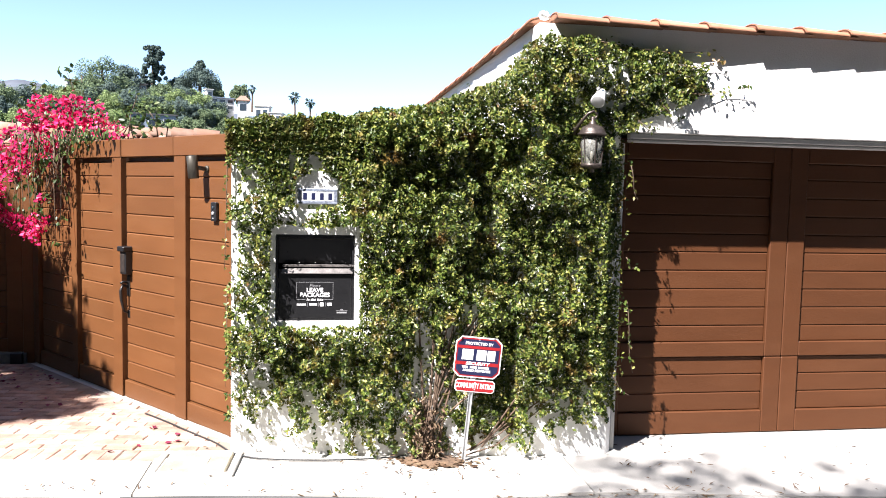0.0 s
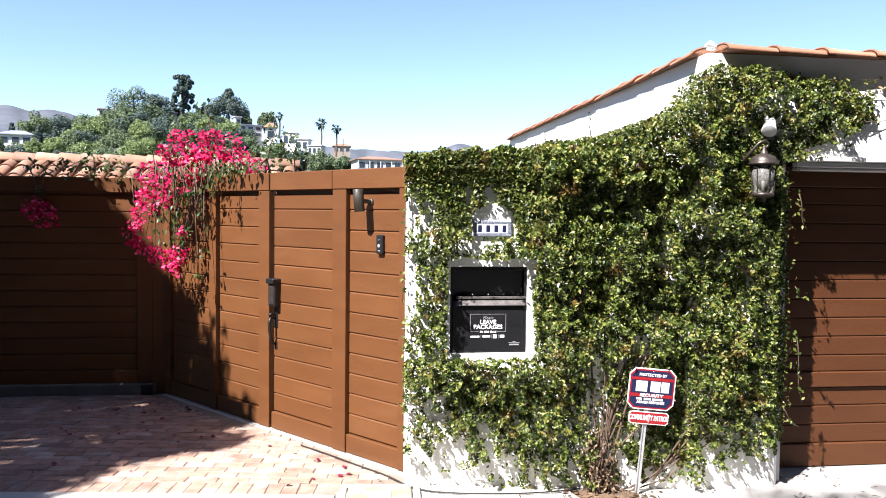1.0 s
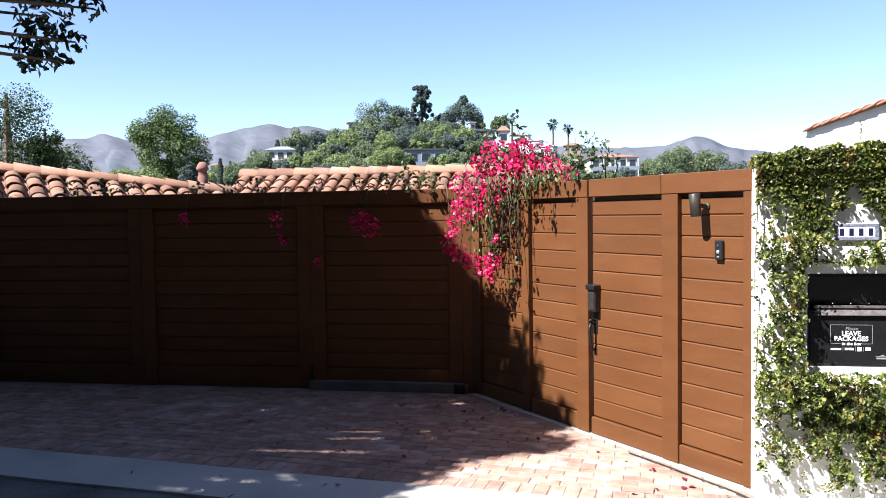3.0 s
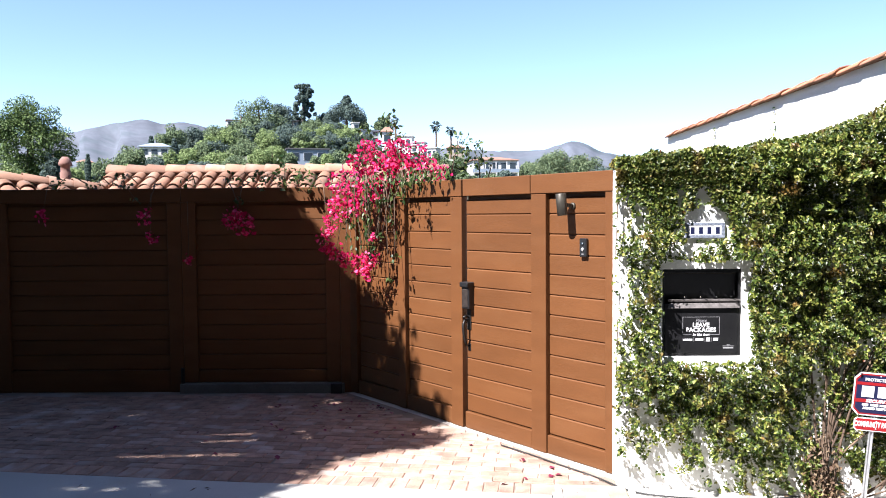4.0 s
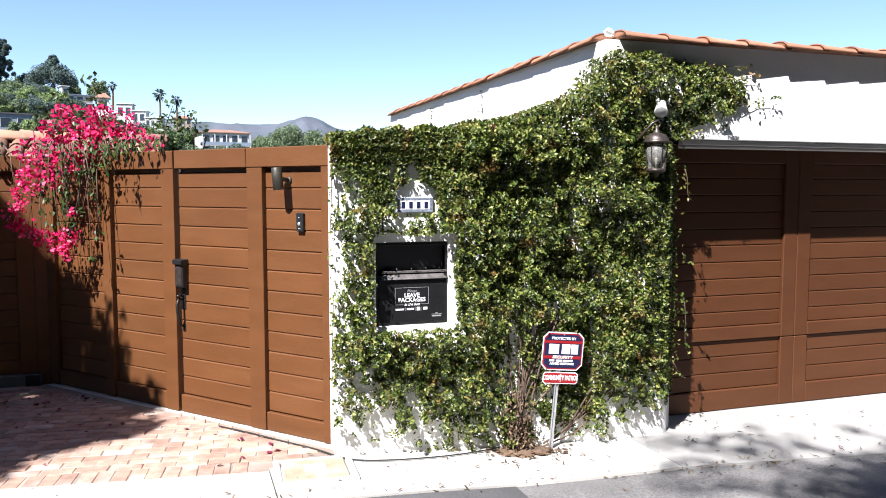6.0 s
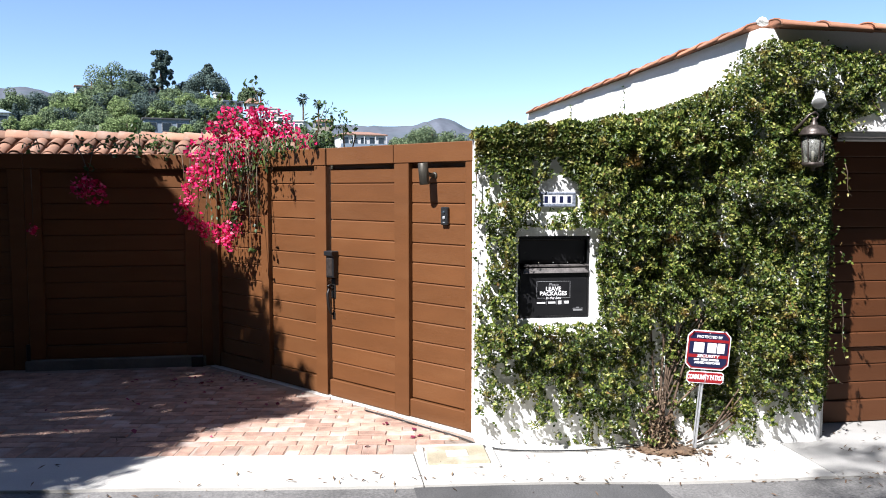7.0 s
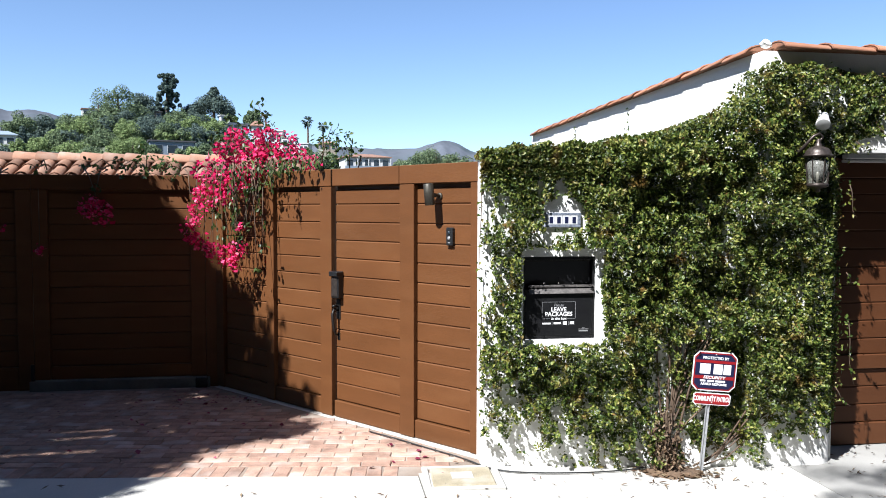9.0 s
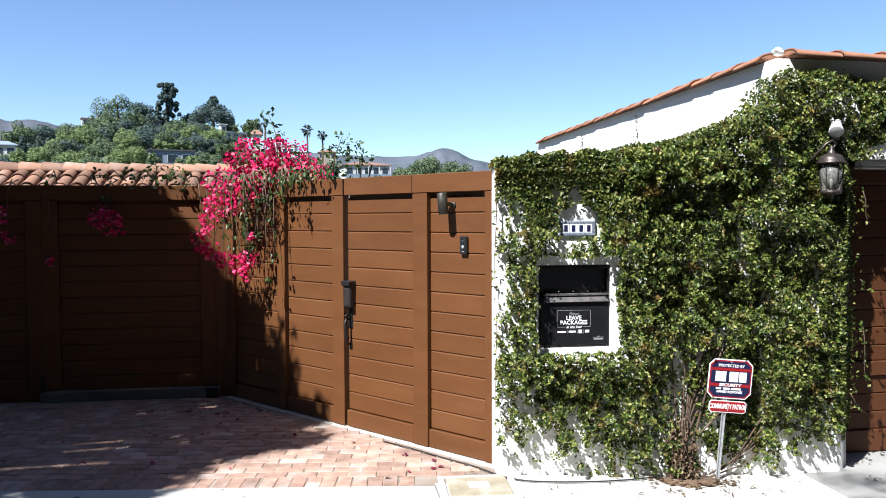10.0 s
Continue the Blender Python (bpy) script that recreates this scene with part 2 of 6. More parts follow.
# Blue-grey base and tint carry the distance haze as colour.
MOUNTAIN = material("haze_tinted_mountain", (0.086, 0.095, 0.112), 1.0, vary=0.16, scale=0.004, fine=0.03, bump=0.0, tint=(0.058, 0.074, 0.082), tint_amount=0.85, tint_scale=0.008, spec=0.0)
HOUSE_WHITE = material("far_white_wall", (0.42, 0.414, 0.402), 0.9, vary=0.05, scale=0.3, fine=3, bump=0)
HOUSE_BLUE = material("far_blue_grey_wall", (0.158, 0.195, 0.241), 0.9, vary=0.06, scale=0.3, fine=3, bump=0)
HOUSE_TAN = material("far_tan_wall", (0.209, 0.176, 0.139), 0.9, vary=0.06, scale=0.3, fine=3, bump=0)
FAR_GLASS = material("far_dark_glass", (0.0232, 0.0325, 0.0418), 0.2, vary=0.1, scale=0.5, bump=0)
FAR_ROOF = material("far_red_roof", (0.195, 0.107, 0.0742), 0.9, vary=0.15, scale=0.5, fine=4, bump=0)
FAR_FLAT = material("far_dark_roof", (0.0464, 0.0464, 0.051), 0.9, vary=0.15, scale=0.5, fine=4, bump=0)
CLAY_PIPE = material("faded_pink_clay", (0.167, 0.0882, 0.0696), 0.9, vary=0.15, scale=5, bump=0.2)
GLASS = pane_material("seeded_glass")
WORN = material("worn_dark_metal", (0.11, 0.10, 0.095), 0.5, metal=0.3, vary=0.4, scale=14, fine=70, bump=0.1)
BULB = material("frosted_bulb", (0.153, 0.144, 0.121), 0.4, vary=0.05, bump=0)

# ---------------------------------------------------------------- building helpers
UP = Vector((0, 0, 1))


def empty(name, m=None):
    ob = new(name)
    ob.empty_display_size = 0.1
    if m is not None:
        ob.matrix_world = m
    return ob


def finish(bm, name, mat):
    me = bpy.data.meshes.new(name)
    bm.normal_update()
    bm.to_mesh(me)
    bm.free()
    me.materials.append(mat)
    return me


def part(name, bm, mat, parent=None, label="", smooth=False):
    """Link a bmesh as one mesh object, in the parent's space."""
    me = finish(bm, name, mat)
    if smooth:
        me.shade_smooth()
    ob = new(name, me)
    if parent is not None:
        ob.parent = parent
    if label:
        tagged(ob, label)
    return ob


def box(bm, x0, x1, y0, y1, z0, z1, bevel=0.0, m=None):
    r = bmesh.ops.create_cube(bm, size=1)
    vs = r["verts"]
    for v in vs:
        v.co = Vector(((x0 + x1) / 2 + v.co.x * (x1 - x0), (y0 + y1) / 2 + v.co.y * (y1 - y0), (z0 + z1) / 2 + v.co.z * (z1 - z0)))
    if bevel:
        es = list({e for v in vs for e in v.link_edges})
        vs = bmesh.ops.bevel(bm, geom=es, offset=bevel, segments=1, affect='EDGES', clamp_overlap=True)["verts"]
        vs = [v for v in vs]
    if m is not None:
        bmesh.ops.transform(bm, matrix=m, verts=vs)
    return bm


def boxes(*dims, bevel=0.0):
    bm = bmesh.new()
    for d in dims:
        box(bm, *d, bevel=bevel)
    return bm


def lathe(profile, seg=24, m=None, bm=None):
    """A turned body from (radius, height) pairs."""
    bm = bm or bmesh.new()
    rings = []
    for r, z in profile:
        rings.append([bm.verts.new((r * math.cos(2 * math.pi * i / seg), r * math.sin(2 * math.pi * i / seg), z)) for i in range(seg)])
    for a, b in zip(rings, rings[1:]):
        for i in range(seg):
            bm.faces.new((a[i], a[(i + 1) % seg], b[(i + 1) % seg], b[i]))
    bm.faces.new(list(reversed(rings[0])))
    bm.faces.new(rings[-1])
    if m is not None:
        bmesh.ops.transform(bm, matrix=m, verts=[v for ring in rings for v in ring])
    return bm


def tube(points, radii, seg=8, bm=None):
    """A bent round bar through points, with a radius at each."""
    bm = bm or bmesh.new()
    pts = [Vector(p) for p in points]
    if isinstance(radii, (int, float)):
        radii = [radii] * len(pts)
    rings = []
    side = None
    for i, p in enumerate(pts):
        d = (pts[min(i + 1, len(pts) - 1)] - pts[max(i - 1, 0)]).normalized()
        if side is None:
            side = d.orthogonal().normalized()
        side = (side - d * side.dot(d)).normalized()
        up = d.cross(side)
        rings.append([bm.verts.new(p + (side * math.cos(2 * math.pi * k / seg) + up * math.sin(2 * math.pi * k / seg)) * radii[i]) for k in range(seg)])
    for a, b in zip(rings, rings[1:]):
        for i in range(seg):
            bm.faces.new((a[i], a[(i + 1) % seg], b[(i + 1) % seg], b[i]))
    bm.faces.new(list(reversed(rings[0])))
    bm.faces.new(rings[-1])
    return bm


def outline(points, y0, y1, bm=None):
    """A flat plate in x and z with thickness from y0 to y1."""
    bm = bm or bmesh.new()
    a = [bm.verts.new((x, y0, z)) for x, z in points]
    b = [bm.verts.new((x, y1, z)) for x, z in points]
    bm.faces.new(a)
    bm.faces.new(list(reversed(b)))
    n = len(points)
    for i in range(n):
        bm.faces.new((a[(i + 1) % n], a[i], b[i], b[(i + 1) % n]))
    bmesh.ops.recalc_face_normals(bm, faces=bm.faces[:])
    return bm


def lettering(name, words, size, mat, parent, x, y, z, bold=0.0, shear=0.0, wide=1.0):
    """Raised words facing -y, centred on x, z."""
    cu = bpy.data.curves.new(name, "FONT")
    cu.body, cu.size, cu.align_x, cu.align_y, cu.extrude, cu.offset, cu.shear = words, size, 'CENTER', 'CENTER', 0.0006, bold, shear
    cu.resolution_u = 2
    tmp = bpy.data.objects.new(name, cu)
    scene.collection.objects.link(tmp)
    bpy.context.view_layer.update()
    me = bpy.data.meshes.new_from_object(tmp)
    bpy.data.objects.remove(tmp)
    me.transform(pose(x, y, z, 90, 0, 0) @ Matrix.Diagonal((wide, 1, 1, 1)))
    me.materials.clear()
    me.materials.append(mat)
    ob = new(name, me)
    ob.parent = parent
    return ob


def mesh_from(name, verts, faces, mat):
    me = bpy.data.meshes.new(name)
    me.from_pydata(verts, [], faces)
    me.materials.append(mat)
    me.update()
    return me


RNG = np.random.default_rng(7)


def unit(a):
    return a / np.maximum(np.linalg.norm(a, axis=1, keepdims=True), 1e-9)


def leaves(name, pos, nrm, size, mat, parent=None, wide=0.62, fold=0.18, hang=0.35, label="", flat=False):
    """Many folded leaves, each an island of two triangles pairs, lying across nrm with their tips mostly down."""
    n = len(pos)
    nrm = unit(nrm)
    down = np.tile(np.array([[0, 0, -1.0]]), (n, 1)) * hang + RNG.normal(0, 1, (n, 3)) * (1 - hang * 0.5)
    tip = unit(down - nrm * np.sum(down * nrm, axis=1, keepdims=True))
    side = np.cross(nrm, tip)
    s = size[:, None]
    base = pos - tip * s * 0.5
    end = pos + tip * s * 0.5 - nrm * s * fold * 0.6
    mid = pos - tip * s * 0.08 - nrm * s * fold * 0.5
    left = pos - tip * s * 0.1 + side * s * wide * 0.5 + nrm * s * fold * 0.3
    right = pos - tip * s * 0.1 - side * s * wide * 0.5 + nrm * s * fold * 0.3
    v = np.stack([base, left, end, right, mid], axis=1).reshape(-1, 3)
    k = np.arange(n)[:, None] * 5
    f = np.concatenate([k + np.array([[0, 1, 4]]), k + np.array([[1, 2, 4]]), k + np.array([[2, 3, 4]]), k + np.array([[3, 0, 4]])], axis=0)
    if flat:
        f = np.concatenate([k + np.array([[0, 1, 2]]), k + np.array([[0, 2, 3]])], axis=0)
    me = bpy.data.meshes.new(name)
    me.vertices.add(len(v))
    me.vertices.foreach_set("co", v.astype(np.float32).ravel())
    me.loops.add(len(f) * 3)
    me.loops.foreach_set("vertex_index", f.astype(np.int32).ravel())
    me.polygons.add(len(f))
    me.polygons.foreach_set("loop_start", np.arange(0, len(f) * 3, 3, dtype=np.int32))
    me.update(calc_edges=True)
    me.materials.append(mat)
    ob = new(name, me)
    if parent is not None:
        ob.parent = parent
    tagged(ob, label, kind="stuff")
    return ob


def in_balls(balls, per, spread=1.0):
    """Points scattered near the surfaces of many balls (x, y, z, r), with outward normals."""
    P, N = [], []
    for x, y, z, r in balls:
        k = max(4, int(per * r * r))
        d = unit(RNG.normal(0, 1, (k, 3)))
        rad = r * (0.55 + 0.5 * RNG.random((k, 1)) ** 0.6) * spread
        P.append(np.array([[x, y, z]]) + d * rad)
        N.append(d + RNG.normal(0, 0.6, (k, 3)) + np.array([[0, 0, 0.4]]))
    return np.concatenate(P), np.concatenate(N)


def smooth01(t):
    t = min(1.0, max(0.0, t))
    return t * t * (3 - 2 * t)


def gz(x, y=5.0):
    """Height of the ground near the gate and garage."""
    return -0.085 - 0.12 * smooth01((x + 1.2) / 3.4)

# ---------------------------------------------------------------- ground, road, apron


def kerb_line(x):
    """Where the asphalt meets the concrete band."""
    return float(np.interp(x, [-14, -3.7, -1.1, 0.5, 1.9, 3.2, 14], [6.25, 5.0, 4.69, 4.67, 4.74, 4.55, 3.2]))


def band_line(x):
    """Where the concrete band meets the bricks."""
    return 5.13 - 0.124 * x


def strip(name, xs, near, far, rows, lift, mat, drop=0.0):
    """A gently sloping paved sheet between two lines, following the ground."""
    verts, faces = [], []
    for x in xs:
        for j in range(rows + 1):
            y = near(x) + (far(x) - near(x)) * j / rows
            verts.append((x, y, gz(x, y) + lift + 0.004 * noise.noise((x * 1.3, y * 1.3, 0))))
    n = rows + 1
    for i in range(len(xs) - 1):
        for j in range(rows):
            a = i * n + j
            faces.append((a, a + n, a + n + 1, a + 1))
    me = mesh_from(name, verts, faces, mat)
    if drop:
        bm = bmesh.new()
        bm.from_mesh(me)
        r = bmesh.ops.extrude_face_region(bm, geom=bm.faces[:])
        bmesh.ops.translate(bm, vec=(0, 0, -drop), verts=[v for v in r["geom"] if isinstance(v, bmesh.types.BMVert)])
        bmesh.ops.recalc_face_normals(bm, faces=bm.faces[:])
        bm.to_mesh(me)
        bm.free()
    else:
        me.shade_smooth()
    return new(name, me)


def hill_el(az):
    """Slope of the far hill's ridge, in degrees above the level, by bearing to the left of north."""
    return float(np.interp(az, [-60, -16, -12, -8, -4, -1, 2, 5, 8, 11, 15, 18, 22, 26, 32, 40, 60],
                           [0.8, 1.6, 2.2, 2.5, 2.9, 3.3, 4.4, 5.0, 6.2, 6.3, 6.2, 5.4, 4.2, 3.1, 2.4, 2.0, 1.0]))


HX, HY, HZ = -1.8, 0.0, 1.8


def far_height(az, r):
    h = math.tan(radians(hill_el(az))) * 230 * smooth01((r - 55) / 175.0)
    h *= 1 - 0.75 * smooth01((r - 250) / 500.0)
    return h - 1.6 * smooth01((r - 12) / 25) - 0.35


def sight(az, r, el=None):
    """A place at bearing az and distance r; on the hill, or at elevation el seen from the road."""
    x, y = HX - r * math.sin(radians(az)), HY + r * math.cos(radians(az))
    return Vector((x, y, far_height(az, r) if el is None else HZ + r * math.tan(radians(el))))


def ground_sheet():
    radii = [0, 4, 8, 12, 20, 35, 55, 80, 105, 130, 155, 180, 205, 230, 260, 300, 360, 450, 600, 900, 1500, 2500, 4200]
    azs = list(range(-180, -60, 12)) + [a * 1.5 - 60 for a in range(80)] + list(range(60, 180, 12))
    verts, faces = [], []
    for a in azs:
        for r in radii:
            p = sight(a, r)
            z = p.z + (0 if r < 60 else 0.012 * min(r, 300) * noise.noise((p.x * 0.02, p.y * 0.02, 3)))
            verts.append((p.x, p.y, z))
    n, k = len(radii), len(azs)
    for i in range(k):
        for j in range(n - 1):
            a, b = i * n + j, ((i + 1) % k) * n + j
            faces.append((a, a + 1, b + 1, b) if j else (a, a + 1, b + 1))
    me = mesh_from("ground", verts, faces, HILL)
    me.shade_smooth()
    tagged(new("ground", me), "dry green and tan hillside ground reaching the horizon", "ground", kind="structure")


ground_sheet()


def mountains():
    prof = [(-60, 3.0), (-30, 3.4), (-16, 3.3), (-12.6, 4.0), (-10.6, 4.35), (-9.4, 4.95), (-8.5, 5.25), (-7.6, 4.95), (-6.4, 4.6), (-4, 4.55), (-1.4, 4.65), (3, 4.9), (8, 5.2),
            (14, 6.0), (15.8, 6.2), (17.5, 6.1), (19.3, 6.55), (20.6, 6.35), (22, 6.65), (24, 6.2), (26.5, 5.6), (29, 5.2), (31.5, 5.35), (33, 5.75), (34.2, 5.4), (36, 5.2), (42, 4.5), (60, 3.5)]
    A, E = [p[0] for p in prof], [p[1] for p in prof]
    verts, faces = [], []
    rows = [(2500, 0.0), (2750, 0.45), (2950, 0.7), (3150, 0.88), (3300, 1.0), (3600, 0.55)]
    azs = [a * 0.4 - 60 for a in range(301)]
    for a in azs:
        e = float(np.interp(a, A, E)) + 0.10 * noise.noise((a * 0.9, 0, 0)) + 0.05 * noise.noise((a * 2.7, 5, 0))
        for i, (r, k) in enumerate(rows):
            p = sight(a, r, e * k)
            rr = 160 * noise.noise((a * 0.8, i * 0.8, 9)) if 0 < i < 4 else 0
            verts.append((p.x, p.y + rr, p.z if k else -20))
    n = len(rows)
    for i in range(len(azs) - 1):
        for j in range(n - 1):
            a = i * n + j
            faces.append((a, a + 1, a + n + 1, a + n))
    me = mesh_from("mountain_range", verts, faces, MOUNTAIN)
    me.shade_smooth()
    tagged(new("mountain_range", me), "mountain ridge on the horizon, distance haze put into its blue-grey colour", "mountains", kind="structure")


mountains()

XS = [-40, -30, -20] + [x * 0.5 - 14 for x in range(57)] + [20, 30, 40]
tagged(strip("road", XS, lambda x: -9.0, kerb_line, 14, -0.012, ASPHALT), "worn grey asphalt street with a darker repair", "road", kind="structure")
tagged(strip("road_patch", [-1.15 + 0.2 * i for i in range(9)], lambda x: kerb_line(x) - 1.6, lambda x: kerb_line(x) - 0.004, 4, -0.006, ASPHALT_PATCH),
       "dark asphalt repair beside the concrete band", "road patch", kind="structure")
tagged(strip("pavement_band", [x * 0.25 - 14 for x in range(52)] + [-1.09], kerb_line, band_line, 2, 0.008, CONCRETE, 0.08), "sunlit pale concrete band along the street", "pavement", kind="structure")
tagged(strip("pavement_wall", [-1.08, -0.86, -0.61, -0.60] + [x * 0.25 - 0.45 for x in range(9)] + [1.783], kerb_line, lambda x: 5.6 if x > -0.605 else 5.32, 4, 0.008, CONCRETE, 0.08), "pale concrete walk along the planted wall", "pavement", kind="structure")
tagged(strip("driveway_garage", [1.797, 2.0] + [x * 0.5 + 2.25 for x in range(20)], kerb_line, lambda x: 6.1, 5, 0.004, SLAB, 0.08), "concrete driveway slab before the garage door", "driveway", kind="structure")
BED_FAR = lambda x: 8.55 if x < -2.95 else 5.75 + 1.183 * (-0.60 - x)
tagged(strip("brick_bed", [x * 0.25 - 14 for x in range(52)] + [-1.085, -1.08, -0.85, -0.60], lambda x: band_line(x) if x < -1.081 else 5.30, BED_FAR, 6, 0.003, MORTAR), "pale mortar bed of the brick driveway", "driveway", kind="structure")



def blocking_bank():
    """An unseen hillside added behind the camera to block skylight and shade the road."""
    xs = [-60 + 4 * i for i in range(31)]
    prof = [(-8.5, -0.12), (-8.8, 4.0), (-9.8, 13.0), (-12, 25), (-18, 36), (-30, 46), (-60, 50)]
    verts, faces = [], []
    for x in xs:
        for y, z in prof:
            verts.append((x, y + 0.8 * noise.noise((x * 0.2, y, 0)), z * (1 + 0.25 * noise.noise((x * 0.11, y * 0.3, 5)))))
    n = len(prof)
    for i in range(len(xs) - 1):
        for j in range(n - 1):
            a = i * n + j
            faces.append((a, a + 1, a + n + 1, a + n))
    me = mesh_from("hillside_bank", verts, faces, BLOCKER_DARK)
    me.shade_smooth()
    tagged(new("hillside_bank", me), "unseen steep dark bank added across the street to block skylight", "ground", kind="structure")


blocking_bank()

# ---------------------------------------------------------------- planted wall and garage building
WY = 5.44                       # street face of the plastered walls
WX0, WX1 = -0.60, 2.21          # ends of the wall
BX0, BX1, BZ0, BZ1 = -0.305, 0.24, 0.825, 1.43   # parcel box opening
CX = 1.52                       # corner of the garage building
TOPZ = 2.958


def plaster_wall(name, solids, label):
    ob = part(name, boxes(*solids), PLASTER)
    return tagged(ob, label, "wall", kind="structure")


plaster_wall("wall_front", [(WX0, BX0, WY, WY + 0.24, -0.5, 2.12), (BX0, BX1, WY, WY + 0.24, -0.5, BZ0), (BX0, BX1, WY, WY + 0.24, BZ1, 2.12),
                            (BX1, CX, WY, WY + 0.24, -0.5, 2.12)], "white plastered street wall with a parcel opening")
def pier():
    ring = [(CX, WY), (1.90, WY + 0.004)] + [(2.06 + 0.15 * math.sin(a * math.pi / 16), WY + 0.16 - 0.15 * math.cos(a * math.pi / 16)) for a in range(9)] + [(WX1, WY + 0.5), (CX, WY + 0.5)]
    bm = bmesh.new()
    lo = [bm.verts.new((x, y, -0.5)) for x, y in ring]
    hi = [bm.verts.new((x, y, TOPZ)) for x, y in ring]
    bm.faces.new(hi)
    for i in range(len(ring)):
        j = (i + 1) % len(ring)
        bm.faces.new((lo[i], lo[j], hi[j], hi[i]))
    bmesh.ops.recalc_face_normals(bm, faces=bm.faces[:])
    tagged(part("wall_garage_pier", bm, PLASTER), "white plastered pier with a rounded edge beside the garage door", "wall", kind="structure")


pier()
plaster_wall("wall_garage_lintel", [(1.95, 9.0, WY + 0.007, WY + 0.30, 2.235, TOPZ)], "white plastered wall over the garage door")
plaster_wall("wall_garage_side", [(CX, CX + 0.25, WY + 0.50, 11.9, -0.5, TOPZ)], "sunlit white side wall of the garage")
plaster_wall("wall_garage_end", [(7.05, 9.0, WY, WY + 0.30, -0.5, 2.235)], "white plastered wall past the garage door")
plaster_wall("wall_garage_back", [(CX, 9.0, 11.9, 12.1, -0.5, TOPZ)], "white plastered back wall of the garage")
plaster_wall("wall_garage_far", [(8.8, 9.0, WY + 0.3, 11.9, -0.5, TOPZ)], "white plastered far side wall of the garage")
tagged(part("garage_roof", boxes((CX + 0.25, 8.8, WY + 0.3, 11.9, 2.55, 2.65)), FAR_FLAT), "flat roof behind the tiled parapet", "roof", kind="structure")

# moulded trim round the garage opening
bm = boxes((WX1 - 0.02, 7.06, WY - 0.022, WY + 0.05, 2.205, 2.245), (WX1 + 0.02, 7.05, WY + 0.004, WY + 0.07, 2.165, 2.203), (WX1 + 0.03, 7.05, WY + 0.022, WY + 0.09, 2.14, 2.163), bevel=0.006)
tagged(part("trim_lintel", bm, TRIM_WHITE), "stepped pale trim under the garage lintel", "trim", kind="structure")
tagged(part("trim_jamb", boxes((WX1 + 0.003, WX1 + 0.035, WY + 0.13, WY + 0.4, -0.3, 2.138), bevel=0.004), TRIM_WHITE), "pale trim up the garage opening", "trim", kind="structure")

# ---------------------------------------------------------------- tiled parapet


def barrel(length, r0, r1, thick=0.016, seg=9, high=0.8, filled=False):
    """One tapered half-round tile along +x, its wide end at x = 0."""
    bm = bmesh.new()
    rings = []
    for x, r in ((0, r0), (length, r1)):
        for rr in (r, r - thick):
            rings.append([bm.verts.new((x, rr * math.cos(math.pi * (k / (seg - 1))), rr * high * math.sin(math.pi * (k / (seg - 1))))) for k in range(seg)])
    o0, i0, o1, i1 = rings
    for k in range(seg - 1):
        bm.faces.new((o0[k], o1[k], o1[k + 1], o0[k + 1]))
        bm.faces.new((i0[k], i0[k + 1], i1[k + 1], i1[k]))
        bm.faces.new((o0[k], o0[k + 1], i0[k + 1], i0[k]))
    if filled:
        for ring in (o0, o1):
            ring_end = [bm.verts.new(v.co + Vector((0.004 if ring is o0 else -0.004, 0, 0.004))) for v in ring]
            bm.faces.new(ring_end)
            if ring is o0:
                near_end = ring_end
        bm.faces.new((near_end[0], near_end[-1], ring_end[-1], ring_end[0]))
    bm.faces.new((o0[0], i0[0], i1[0], o1[0]))
    bm.faces.new((o0[-1], o1[-1], i1[-1], i0[-1]))
    return bm


def cap_run(name, start, step, count, turn, mesh, label):
    run = empty(name, pose(*start, 0, 0, turn))
    tagged(run, label, "roof tiles", kind="structure")
    for i in range(count):
        ob = new("roof_tile", mesh)
        ob.parent = run
        ob.matrix_local = pose(i * step, RNG.normal(0, 0.004), RNG.normal(0, 0.003), RNG.normal(0, 1.0), 1.4, RNG.normal(0, 0.6))
    return run


CAP_TILE = finish(barrel(0.45, 0.165, 0.132, high=0.42, filled=True), "roof_tile", TERRACOTTA)
CAP_TILE.shade_smooth()
CAP_TILE_SIDE = finish(barrel(0.45, 0.158, 0.142, high=0.45, filled=True), "roof_tile", TERRACOTTA)
CAP_TILE_SIDE.shade_smooth()
cap_run("parapet_cap_front", (CX + 0.10, WY + 0.035, TOPZ + 0.005), 0.375, 19, 0, CAP_TILE, "row of terracotta barrel tiles capping the street parapet")
cap_run("parapet_cap_side", (CX + 0.085, WY + 0.14, TOPZ + 0.005), 0.375, 17, 90, CAP_TILE_SIDE, "row of terracotta barrel tiles capping the side parapet")
bm = bmesh.new()
bmesh.ops.create_icosphere(bm, subdivisions=3, radius=0.042)
for v in bm.verts:
    v.co *= 1 + 0.5 * noise.noise(v.co * 30)
    v.co.z *= 0.75
ob = part("mortar_cap", bm, PLASTER, smooth=True)
ob.matrix_world = pose(CX + 0.05, WY + 0.05, TOPZ + 0.06)
tagged(ob, "lump of white mortar on the parapet corner", "mortar", kind="structure")

# ---------------------------------------------------------------- garage door
GY = 5.86


